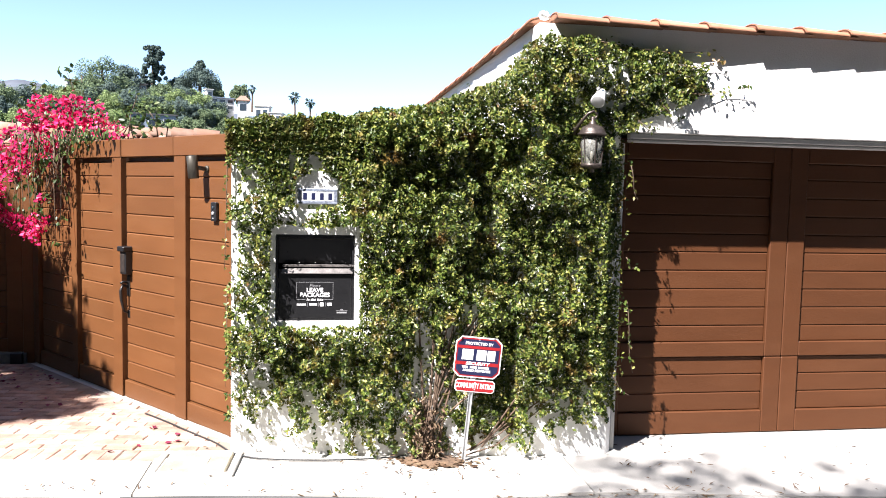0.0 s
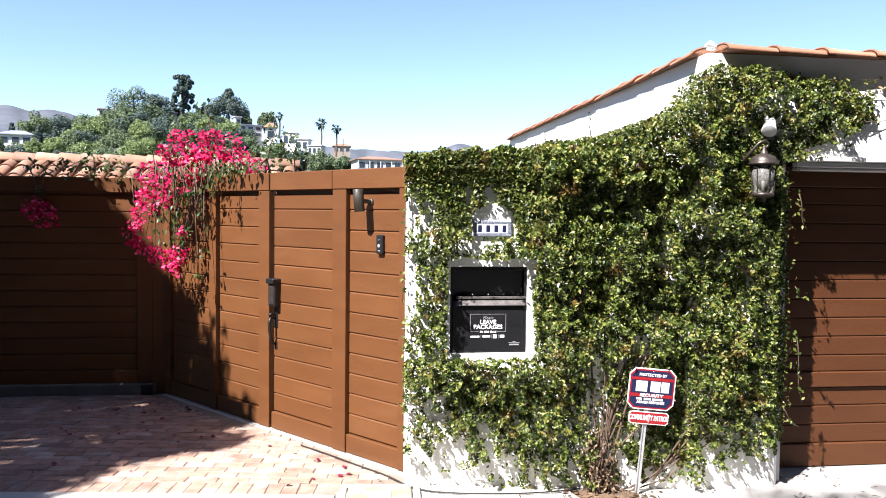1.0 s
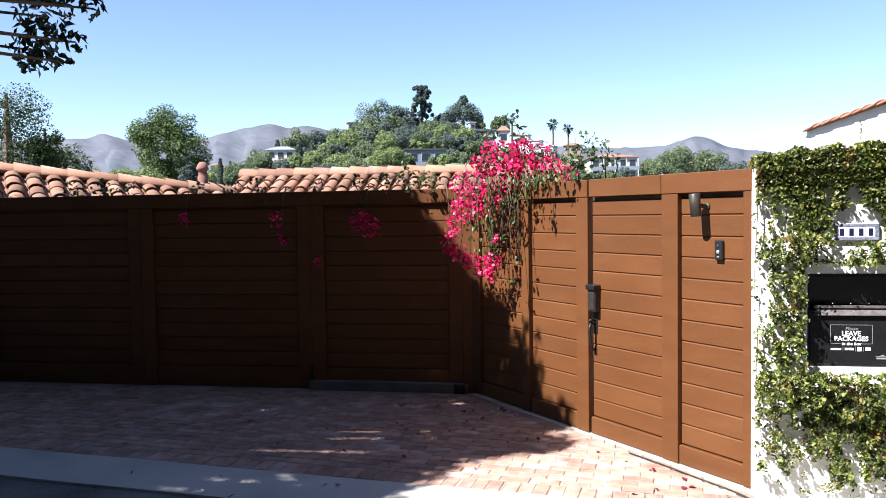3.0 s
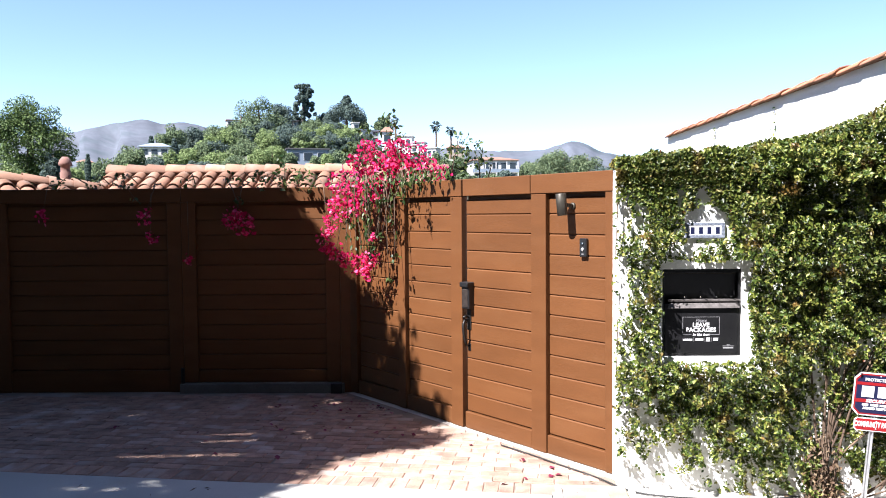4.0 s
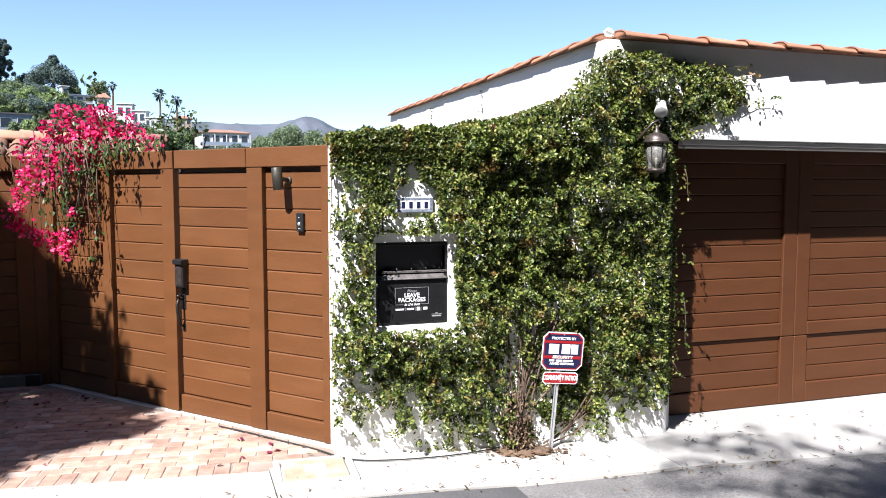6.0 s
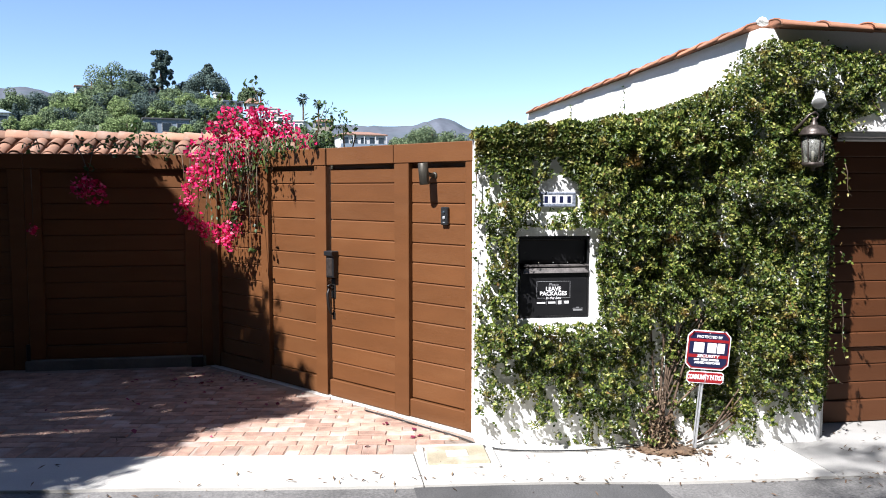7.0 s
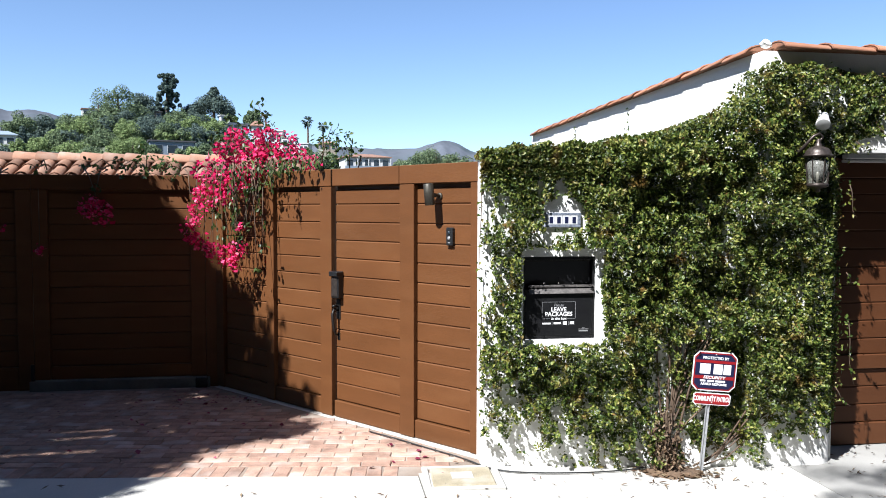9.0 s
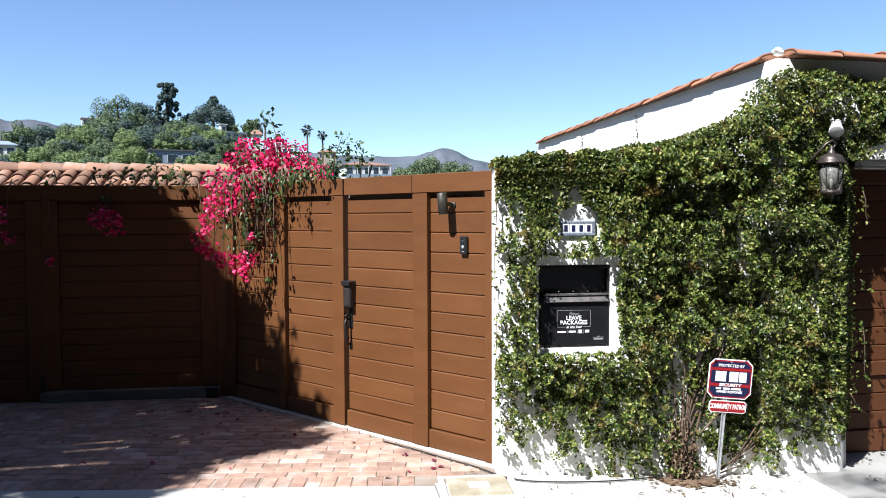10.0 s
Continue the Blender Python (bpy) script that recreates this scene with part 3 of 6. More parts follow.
def garage_door():
    door = empty("garage_door", pose(0, GY, 0))
    tagged(door, "brown painted wooden garage door with horizontal planks", "garage door")
    x0, x1, zb, zt = WX1 + 0.037, 7.04, -0.195, 2.20
    part("backing", boxes((x0, x1, 0.05, 0.07, zb, zt)), BROWN_GARAGE, door)
    stiles = [(x0, x0 + 0.14), (3.643, 3.794), (3.798, 3.950), (5.30, 5.451), (5.455, 5.606), (x1 - 0.14, x1)]
    for a, b in stiles:
        part("stile", boxes((a, b, 0.0, 0.05, zb, 0.438), (a, b, 0.0, 0.05, 0.444, zt), bevel=0.006), BROWN_GARAGE, door)
    for a, b in ((stiles[0][1], 3.643), (3.950, 5.30), (5.606, stiles[-1][0])):
        for z0, z1 in ((zb, -0.012), (0.444, 0.565), (2.04, zt)):
            part("rail", boxes((a + 0.001, b - 0.001, 0.002, 0.05, z0, z1), bevel=0.006), BROWN_GARAGE, door)
        for seams in ([-0.012, 0.140, 0.292, 0.444], [0.565] + [0.698 + 0.151 * i for i in range(9)] + [2.04]):
            for lo, hi in zip(seams, seams[1:]):
                part("plank", boxes((a, b, 0.026, 0.05, lo + 0.001, hi - 0.001), bevel=0.008), BROWN_GARAGE, door)


garage_door()
tagged(part("garage_floor", boxes((1.8, 8.7, 5.95, 11.8, -0.4, -0.2)), CONCRETE), "plain concrete garage floor", "floor", kind="structure")

# ---------------------------------------------------------------- gates
GA, GB = Vector((-0.62, 5.70, 0)), Vector((-2.87, 8.362, 0))
GATE_TURN = math.degrees(math.atan2(GB.y - GA.y, GB.x - GA.x)) + 180
# in the side gate's space x runs towards the planted wall, -y faces the street; s is the distance from the planted wall
GM = pose(GA.x, GA.y, 0, 0, 0, GATE_TURN)


def planks(parent, s0, s1, lines, depth=0.028, mat=None):
    for zb, zt in zip(lines[1:], lines):
        part("plank", boxes((-s1, -s0, depth, depth + 0.022, zb + 0.0012, zt - 0.0012), bevel=0.008), mat or BROWN, parent)


LINES = [1.958] + [1.815 - 0.1585 * i for i in range(11)] + [0.075]


def panel_gate(name, s0, s1, stiles, label, top=2.125, bottom=-0.073, kick=0.07):
    g = empty(name, GM)
    tagged(g, label, "gate")
    part("top_rail", boxes((-s1, -s0, -0.012, 0.05, 1.975, top), bevel=0.005), BROWN, g)
    part("backing", boxes((-s1 + 0.004, -s0 - 0.004, 0.052, 0.07, bottom, 1.99)), BROWN, g)
    for a, b in stiles:
        part("stile", boxes((-b, -a, -0.008, 0.05, bottom, 1.972), bevel=0.004), BROWN, g)
    edges = sorted(stiles)
    spans = []
    x = s0
    for a, b in edges:
        if a - x > 0.05:
            spans.append((x, a))
        x = b
    if s1 - x > 0.05:
        spans.append((x, s1))
    for a, b in spans:
        planks(g, a + 0.002, b - 0.002, [1.945] + LINES[1:])
        part("kick_board", boxes((-b + 0.002, -a - 0.002, 0.004, 0.05, bottom, kick), bevel=0.004), BROWN, g)
    return g


side_panel = panel_gate("side_fence", -0.085, 0.775, [(-0.085, 0.03), (0.614, 0.775)], "brown painted plank panel fixed beside the planted wall")
walk_gate = panel_gate("pedestrian_gate", 0.780, 1.602, [], "closed brown painted plank gate with black lever lock")
left_panel = panel_gate("side_fence", 1.622, 2.462, [(1.622, 1.775)], "brown painted plank panel under hanging bougainvillea")
corner_panel = panel_gate("side_fence", 2.470, 3.46, [(2.470, 2.585), (3.33, 3.46)], "brown painted plank panel in the gate corner")

BACK_Y = 8.36
tagged(part("corner_post", boxes((-2.965, -2.845, 8.345, 8.46, -0.3, 2.10), bevel=0.005), BROWN), "square brown post where the two gates meet", "post")


def drive_gate(name, x0, x1, label, bottom=-0.075):
    g = empty(name, pose(x0, BACK_Y, 0))
    w = x1 - x0
    tagged(g, label, "gate")
    part("top_rail", boxes((0, w, -0.012, 0.05, 1.97, 2.12), bevel=0.005), BROWN, g)
    part("backing", boxes((0.003, w - 0.003, 0.052, 0.07, bottom, 1.99)), BROWN, g)
    for a, b in ((0, 0.15), (w - 0.15, w)):
        part("stile", boxes((a, b, -0.008, 0.05, bottom, 1.967), bevel=0.004), BROWN, g)
    part("kick_board", boxes((0.152, w - 0.152, 0.004, 0.05, bottom, 0.16), bevel=0.004), BROWN, g)
    lines = [1.94] + [1.94 - 0.161 * i for i in range(1, 11)] + [0.165]
    for zb, zt in zip(lines[1:], lines):
        part("plank", boxes((0.152, w - 0.152, 0.028, 0.05, zb + 0.004, zt - 0.004), bevel=0.003), BROWN, g)


drive_gate("driveway_gate", -4.66, -2.968, "closed brown plank driveway gate in deep shade", 0.03)
drive_gate("driveway_gate", -6.70, -4.664, "closed brown plank driveway gate in deep shade")
drive_gate("driveway_gate", -8.75, -6.704, "closed brown plank driveway gate in deep shade")
drive_gate("driveway_gate", -13.9, -8.754, "long brown plank fence panel in deep shade")
bm = bmesh.new()
box(bm, -4.70, -2.93, BACK_Y - 0.05, BACK_Y + 0.15, -0.4, 0.022, bevel=0.006)
tagged(part("kerb_back", bm, KERB), "concrete kerb under the driveway gate, its grey darkened for shade", "kerb", kind="structure")
bm = boxes((-3.07, -2.95, BACK_Y - 0.09, BACK_Y - 0.06, -0.08, 0.03), bevel=0.005)
tagged(part("gate_stop", bm, BLACK), "black steel gate stop on the kerb", "gate stop")
tagged(part("gate_bolt", boxes((-4.69, -4.655, BACK_Y - 0.035, BACK_Y - 0.010, -0.07, 0.19), bevel=0.005), BLACK_IRON), "black drop bolt where the gate leaves meet", "bolt")

# ---------------------------------------------------------------- ivy on the wall


def ivy_top(x):
    return 0.035 * noise.noise((x * 9, 0, 0)) + 0.02 * noise.noise((x * 25, 3, 0)) + float(np.interp(x, [-0.65, -0.3, 0.2, 0.7, 1.05, 1.3, 1.42, 1.55, 1.9, 2.3, 2.6, 2.8], [2.19, 2.23, 2.26, 2.34, 2.46, 2.58, 2.80, 2.86, 2.86, 2.80, 2.77, 2.62]))


def ivy_bottom(x):
    return float(np.interp(x, [-0.65, -0.3, 0.0, 0.3, 1.0, 1.3, 1.6, 1.9, 2.15, 2.255, 2.26, 2.5, 2.8], [0.33, 0.22, 0.05, -0.06, -0.1, -0.05, 0.08, 0.24, 0.12, 0.30, 2.29, 2.36, 2.50]))


def ivy_cover(x, z):
    """How thickly the ivy grows at a spot of the wall, 0 to 1."""
    t, b = ivy_top(x), ivy_bottom(x)
    if z > t or z < b - 0.22 or (z < b and x > 2.2) or x > 2.82 or x < -0.63:
        return 0.0
    n = noise.noise((x * 3.2, z * 3.2, 1.5)) * 0.5 + noise.noise((x * 8, z * 8, 4.5)) * 0.35
    strand = noise.noise((x * 13 + 1.5 * noise.noise((x * 2, z * 3, 2)), z * 4.5, 6.5)) * 0.55 + noise.noise((x * 22, z * 15, 9.5)) * 0.55
    if z < b:
        return smooth01((0.12 + strand * 1.3 - 1.6 * (b - z)) * 3.0) * 0.8
    if -0.335 < x < 0.272 + 0.03 * n and 0.80 + 0.03 * strand < z < 1.475:
        return 0.0
    if -0.325 < x < 0.27 and 1.47 < z < 1.50 + 0.05 * n:
        return 0.0
    dx = abs(x + 0.02) / 0.155
    if dx < 1 and 1.635 < z < 1.745 + 0.115 * math.sqrt(max(0, 1 - dx * dx)):
        return 0.0
    c = 1.0
    if x < -0.28 and 0.80 < z < 1.98:
        c = smooth01((0.40 + 1.5 * strand + 0.6 * smooth01((x + 0.52) / 0.25) - (0.35 if x < -0.55 else 0.0)) * 1.8) * 0.85
    elif -0.40 < x < 0.05 and 1.50 < z < 1.98:
        c = smooth01((0.55 + 1.3 * strand) * 1.8) * 0.9
    if z < 0.62:
        c *= smooth01(0.38 + 1.3 * (z - b) / 0.6 + 1.8 * strand)
    if 0.66 < x < 1.12 and z < 0.95:
        c *= smooth01(0.52 + 1.7 * strand) * (0.25 + 0.75 * smooth01(abs(x - 0.80) / 0.14 + max(0.0, z - 0.35) / 0.5))
    if x > 2.2:
        c *= smooth01((0.72 - 0.40 * (x - 2.25) + 1.5 * strand) * 1.8)
    elif z > 2.35 and x > 1.75:
        c *= smooth01((0.62 + 1.5 * strand) * 1.6)
    return max(0.0, min(1.0, c))


def ivy_plant():
    plant = empty("ivy", pose(0.75, WY - 0.1, gz(0.75)))
    tagged(plant, "green ivy climbing thickly over the white street wall", "climbing plant")
    inv = Vector((0.75, WY - 0.1, gz(0.75)))
    P, N, S = [], [], []
    rnd = random.Random(5)
    want = 96000
    tries = 0
    while len(P) < want and tries < 270000:
        tries += 1
        x, z = rnd.uniform(-0.63, 2.82), rnd.uniform(-0.12, 2.9)
        if tries % 9 == 0:
            x = rnd.uniform(-0.63, 1.52)
            z = rnd.uniform(2.02, ivy_top(x))
        c = ivy_cover(x, z)
        if rnd.random() > c or (z < 2.2 and x > 2.2 and rnd.random() < 0.85):
            continue
        edge = min(1.0, (ivy_top(x) - z) / 0.1 + 0.25)
        lump = 0.50 + 0.45 * noise.noise((x * 3.4, z * 3.0, 7)) + 0.75 * noise.noise((x * 14, z * 12, 2)) + 0.4 * noise.noise((x * 27, z * 24, 5))
        thick = (0.02 + 0.20 * c * max(0.0, lump)) * (0.4 if 0.85 < x < 1.4 and z < 0.8 else 1.0) * (0.5 + 0.5 * edge)
        if 1.45 < z < 2.25 and 0.3 < x < 2.2:
            thick += 0.035
        if z > 1.9 and x < 1.5:
            thick += 0.07 * smooth01((z - 1.9) / 0.2)
        if x > 2.2 and z > 2.2:
            thick = 0.012 + thick * 0.32
        if -0.63 < x < 0.45 and z > 1.70:
            thick = min(thick, 0.055 + 0.035 * smooth01((z - 1.98) / 0.2) + 0.2 * smooth01((x - 0.1) / 0.35))
        # deep pockets between the bushier growth
        deep = smooth01((x - 0.7) / 0.5) * smooth01((z - 0.8) / 0.4) * (1 - smooth01((z - 2.4) / 0.2))
        pocket = noise.noise((x * 5, z * 3.6, 12)) + 0.6 * noise.noise((x * 11, z * 9, 3))
        if pocket < 0.06:
            if rnd.random() < 0.08 * deep:
                continue
            thick *= 1 - 0.6 * deep
        else:
            thick += 0.05 * deep
        if x > 1.85 and z < 2.25:
            thick = min(thick, 0.20 - 0.11 * smooth01((x - 1.85) / 0.3))
        if 1.74 < x < 2.06 and 1.86 < z < 2.55:
            thick = min(thick, 0.045)
        if z > 2.12 and x < CX:
            y = WY - thick + (thick + 0.22) * rnd.random() ** 1.5
        elif z < 2.13 or x > CX:
            y = WY - thick * (1 - 0.75 * rnd.random() ** 1.4) - 0.008
        if z < 2.2 and x > 2.0:
            y += 0.10 * smooth01((x - 2.0) / 0.2)
            if x > 2.17 and rnd.random() < 0.5:
                continue
        g = noise.noise_vector((x * 6, z * 6, 3))
        P.append((x, y, z))
        N.append((-0.1 + rnd.gauss(0, 0.9) + 0.35 * g.x, -0.9 + rnd.gauss(0, 0.35), 0.3 + rnd.gauss(0, 0.9) + 0.35 * g.z))
        S.append(rnd.uniform(0.020, 0.040))
    # trailing sprigs past the edges
    sprigs = [((2.55, 2.50), (3.12, 2.545), 44), ((2.3, 2.62), (2.80, 2.70), 60), ((2.4, 2.48), (2.72, 2.58), 50), ((2.25, 2.42), (2.5, 2.36), 40), ((1.6, 2.86), (1.52, 2.7), 30), ((2.45, 2.40), (2.62, 2.30), 14), ((1.72, 2.84), (2.85, 2.80), 40), ((2.24, 0.95), (2.30, 0.42), 26), ((2.23, 1.95), (2.29, 1.7), 14),
              ((2.22, 1.28), (2.30, 1.2), 8), ((-0.62, 1.95), (-0.64, 1.2), 26), ((2.5, 2.7), (2.92, 2.73), 26), ((-0.62, 1.1), (-0.63, 0.4), 22), ((1.0, 0.02), (1.62, 0.16), 20),
              ((2.15, 0.4), (2.28, 0.25), 10), ((2.27, 2.28), (2.42, 2.22), 12)]
    stems = bmesh.new()
    for (x0, z0), (x1, z1), k in sprigs:
        pts = []
        for i in range(7):
            f = i / 6
            pts.append((x0 + (x1 - x0) * f - inv.x, WY - 0.035 - 0.015 * math.sin(f * 7) - inv.y, z0 + (z1 - z0) * f + 0.02 * math.sin(f * 5 + x0) - inv.z))
        tube(pts, [0.004 - 0.0004 * i for i in range(7)], 5, stems)
        for i in range(k):
            f = rnd.random()
            P.append((x0 + (x1 - x0) * f + rnd.gauss(0, 0.012), WY - 0.04 + rnd.gauss(0, 0.015), z0 + (z1 - z0) * f + 0.02 * math.sin(f * 5 + x0) + rnd.gauss(0, 0.016)))
            N.append((rnd.gauss(0, 0.5), -1, rnd.gauss(0.3, 0.5)))
            S.append(rnd.uniform(0.022, 0.044))
    # two thin runners on the sunlit side wall
    for y0, z0, z1 in ((8.1, 2.2, 2.88), (9.9, 2.5, 2.86)):
        for i in range(34):
            f = rnd.random()
            P.append((CX - 0.02 + rnd.gauss(0, 0.008), y0 + 0.05 * math.sin(f * 6) + rnd.gauss(0, 0.02), z0 + (z1 - z0) * f))
            N.append((-1, rnd.gauss(0, 0.5), rnd.gauss(0.3, 0.4)))
            S.append(rnd.uniform(0.03, 0.05))
    leaves("foliage", np.array(P) - np.array([tuple(inv)]), np.array(N), np.array(S), IVY, plant, wide=0.56, label="small glossy green and yellowish leaves")
    # woody stems over the wall, fanning from the foot
    for i in range(13):
        a = rnd.uniform(-0.25, 0.9)
        x0 = 0.78 + rnd.gauss(0, 0.03)
        x1 = max(0.42, min(2.05, 0.8 + a * 1.5 + rnd.gauss(0, 0.1)))
        z1 = rnd.uniform(0.7, 2.0)
        pts, rad = [], []
        for k in range(9):
            f = k / 8
            pts.append((x0 + (x1 - x0) * f ** 1.6 + 0.03 * math.sin(5 * f + i) - inv.x, WY - 0.05 + 0.035 * f - inv.y, gz(0.8) + (z1 - gz(0.8)) * (f ** 0.8) - inv.z))
            rad.append(0.007 * (1 - 0.75 * f) + 0.002)
        tube(pts, rad, 6, stems)
    for i in range(5):
        x0 = 0.95 + 0.06 * i + rnd.gauss(0, 0.03)
        k = rnd.gauss(0, 0.06)
        pts = [(x0 - inv.x, WY - 0.06 - inv.y, gz(x0) + 0.03 * i - inv.z), (x0 + 0.3 - inv.x, WY - 0.05 - inv.y, -0.04 + 0.07 * i + k - inv.z),
               (x0 + 0.62 - inv.x, WY - 0.025 - inv.y, 0.12 + 0.09 * i - k - inv.z), (x0 + 0.95 - inv.x, WY - 0.012 - inv.y, 0.26 + 0.12 * i + 2 * k - inv.z)]
        tube(pts, [0.008, 0.005, 0.004, 0.002], 6, stems)
    tagged(part("stem_tangle", stems, BARK, plant, "thin brown woody stems", smooth=True), kind="stuff")
    # gnarled foot
    foot = bmesh.new()
    for i in range(120):
        a = rnd.uniform(0, 6.28)
        r0 = rnd.uniform(0.01, 0.09)
        h = rnd.uniform(0.08, 0.50)
        w = rnd.gauss(0, 0.035)
        pts = [(r0 * 1.6 * math.cos(a), r0 * math.sin(a) + 0.0, -0.03), (r0 * math.cos(a) + w * 0.2, r0 * 0.8 * math.sin(a) + 0.01, h * 0.35),
               (r0 * 0.9 * math.cos(a + 0.7) + w * 0.6, r0 * 0.6 * math.sin(a + 0.6) + 0.03, h * 0.7), (w * 1.2 + r0 * math.cos(a + 1.3), 0.06, h)]
        tube(pts, [rnd.uniform(0.003, 0.011), rnd.uniform(0.003, 0.009), 0.004, 0.0015], 6, foot)
    part("foot", foot, BARK, plant, "gnarled bundle of dry brown stems at the ground", smooth=True)
    Q = np.array([(rnd.gauss(0, 0.075), rnd.gauss(-0.05, 0.035), abs(rnd.gauss(0, 0.22))) for _ in range(420)])
    leaves("dry_foliage", Q, RNG.normal(0, 1, Q.shape), RNG.uniform(0.02, 0.05, len(Q)), DRY_LEAF, plant, hang=0.7, wide=0.4, label="dry brown leaves caught in the stems")
    return plant


ivy_plant()

# ---------------------------------------------------------------- bougainvillea over the gate corner


def bougainvillea():
    plant = empty("bougainvillea", pose(-2.7, 8.05, 1.9))
    tagged(plant, "bright pink flowering bougainvillea hanging over the gate corner", "climbing plant")
    o = np.array([[-2.7, 8.05, 1.9]])
    pink = [(-2.62, 7.85, 2.36, 0.14), (-2.45, 7.78, 2.42, 0.14), (-2.28, 7.72, 2.44, 0.13), (-2.12, 7.66, 2.38, 0.12), (-1.98, 7.6, 2.28, 0.10), (-1.86, 7.56, 2.2, 0.08), (-2.42, 7.72, 2.22, 0.14),
            (-2.2, 7.66, 2.24, 0.13), (-2.72, 7.85, 2.20, 0.13), (-2.62, 7.72, 2.03, 0.13), (-2.80, 7.80, 2.03, 0.12), (-2.90, 7.82, 1.88, 0.10), (-2.70, 7.70, 1.86, 0.10), (-2.98, 7.85, 1.68, 0.08),
            (-3.0, 7.84, 1.55, 0.09), (-2.92, 7.80, 1.45, 0.09), (-2.80, 7.76, 1.36, 0.09), (-2.66, 7.68, 1.33, 0.09), (-2.56, 7.62, 1.40, 0.08), (-2.62, 7.66, 1.24, 0.07), (-2.50, 7.55, 1.60, 0.04),
            (-3.02, 7.88, 1.80, 0.04), (-2.60, 7.8, 2.50, 0.06), (-2.32, 7.75, 2.54, 0.06), (-2.06, 7.62, 2.12, 0.07), (-2.94, 7.95, 2.14, 0.08), (-2.5, 7.7, 2.06, 0.09)]
    shade_pink = [(-4.05, 8.24, 1.80, 0.11), (-3.95, 8.24, 1.72, 0.10), (-5.0, 8.25, 1.83, 0.08), (-4.95, 8.25, 1.60, 0.06), (-6.1, 8.26, 1.85, 0.06), (-4.55, 8.25, 1.35, 0.05)]
    P, N = in_balls(pink + shade_pink, 6200, 1.14)
    # thin the far sides and gather bracts in clusters
    keep = np.array([noise.noise((p[0] * 15, p[1] * 15, p[2] * 15)) > -0.10 for p in P])
    P, N = P[keep], N[keep]
    P = np.repeat(P, 2, axis=0) + RNG.normal(0, 0.016, (len(P) * 2, 3))
    N = np.repeat(N, 2, axis=0) + RNG.normal(0, 0.9, (len(P), 3))
    leaves("blossom", P - o, N, RNG.uniform(0.028, 0.052, len(P)), PINK, plant, wide=0.85, hang=0.1, label="papery bright pink bracts")
    green = [(-2.5, 7.85, 2.3, 0.22), (-2.15, 7.75, 2.30, 0.2), (-1.75, 7.6, 2.30, 0.2), (-1.55, 7.45, 2.42, 0.12), (-1.45, 7.4, 2.30, 0.10), (-2.30, 7.8, 2.62, 0.10), (-2.37, 7.85, 2.80, 0.08), (-1.66, 7.5, 2.56, 0.07),
             (-2.42, 7.5, 1.95, 0.07), (-2.34, 7.46, 1.75, 0.05), (-2.28, 7.44, 1.98, 0.06), (-2.44, 7.55, 1.6, 0.05), (-2.2, 7.46, 2.1, 0.07), (-2.55, 7.62, 1.48, 0.08), (-2.8, 7.8, 1.75, 0.08), (-2.0, 7.4, 2.12, 0.08),
             (-2.62, 7.9, 2.6, 0.12), (-2.78, 7.95, 2.45, 0.1), (-3.3, 8.3, 2.2, 0.14), (-3.55, 8.35, 2.22, 0.15), (-3.8, 8.35, 2.2, 0.13), (-4.1, 8.4, 2.2, 0.11), (-4.6, 8.4, 2.17, 0.08), (-5.3, 8.42, 2.2, 0.11),
             (-5.6, 8.4, 2.19, 0.10), (-6.0, 8.4, 2.18, 0.09), (-6.9, 8.42, 2.2, 0.10), (-7.2, 8.42, 2.2, 0.12), (-7.6, 8.42, 2.2, 0.10), (-3.6, 8.42, 2.40, 0.07), (-4.0, 8.25, 1.98, 0.06), (-5.1, 8.25, 2.0, 0.05), (-1.95, 7.42, 2.0, 0.05),
             (-2.3, 7.4, 1.4, 0.05), (-2.36, 7.45, 1.2, 0.04)]
    P, N = in_balls(green, 2600)
    leaves("foliage", P - o, N, RNG.uniform(0.035, 0.07, len(P)), BOUG_GREEN, plant, wide=0.6, label="small green leaves")
    stems = bmesh.new()
    rnd = random.Random(3)
    ends = [b[:3] for b in pink + green + shade_pink]
    for e in ends:
        s = Vector((max(-7.6, min(-1.7, e[0] + rnd.uniform(-0.25, 0.25))), e[1] + 0.22, 2.18)) if e[2] < 2.3 else Vector((e[0] + rnd.uniform(-0.15, 0.15), e[1] + 0.15, 2.1))
        e = Vector(e)
        m1 = s.lerp(e, 0.4) + Vector((rnd.gauss(0, 0.03), -0.05, 0.10))
        tube([s - Vector(o[0]), m1 - Vector(o[0]), e - Vector(o[0])], [0.008, 0.005, 0.0025], 5, stems)
    tagged(part("stem_tangle", stems, BARK, plant, "thin arching brown stems", smooth=True), kind="stuff")
    # long strands hanging before the side gate
    twigs = bmesh.new()
    Q, QN = [], []
    for i in range(30):
        sx = rnd.uniform(2.45, 3.05) if i < 22 else rnd.uniform(2.0, 2.5)
        d0 = rnd.uniform(0.10, 0.36)
        p = GM @ Vector((-sx, -d0, 2.2))
        L = rnd.uniform(0.25, 0.90) if i < 22 else rnd.uniform(0.10, 0.28)
        sway = Vector((rnd.gauss(0, 0.05), rnd.gauss(0, 0.05), 0))
        line = [p + sway * f * f + Vector((0.012 * math.sin(6 * f + i), 0, -L * f)) for f in (0, 0.25, 0.5, 0.75, 1.0)]
        tube([q - Vector(o[0]) for q in line], [0.0045, 0.004, 0.003, 0.0025, 0.0012], 5, twigs)
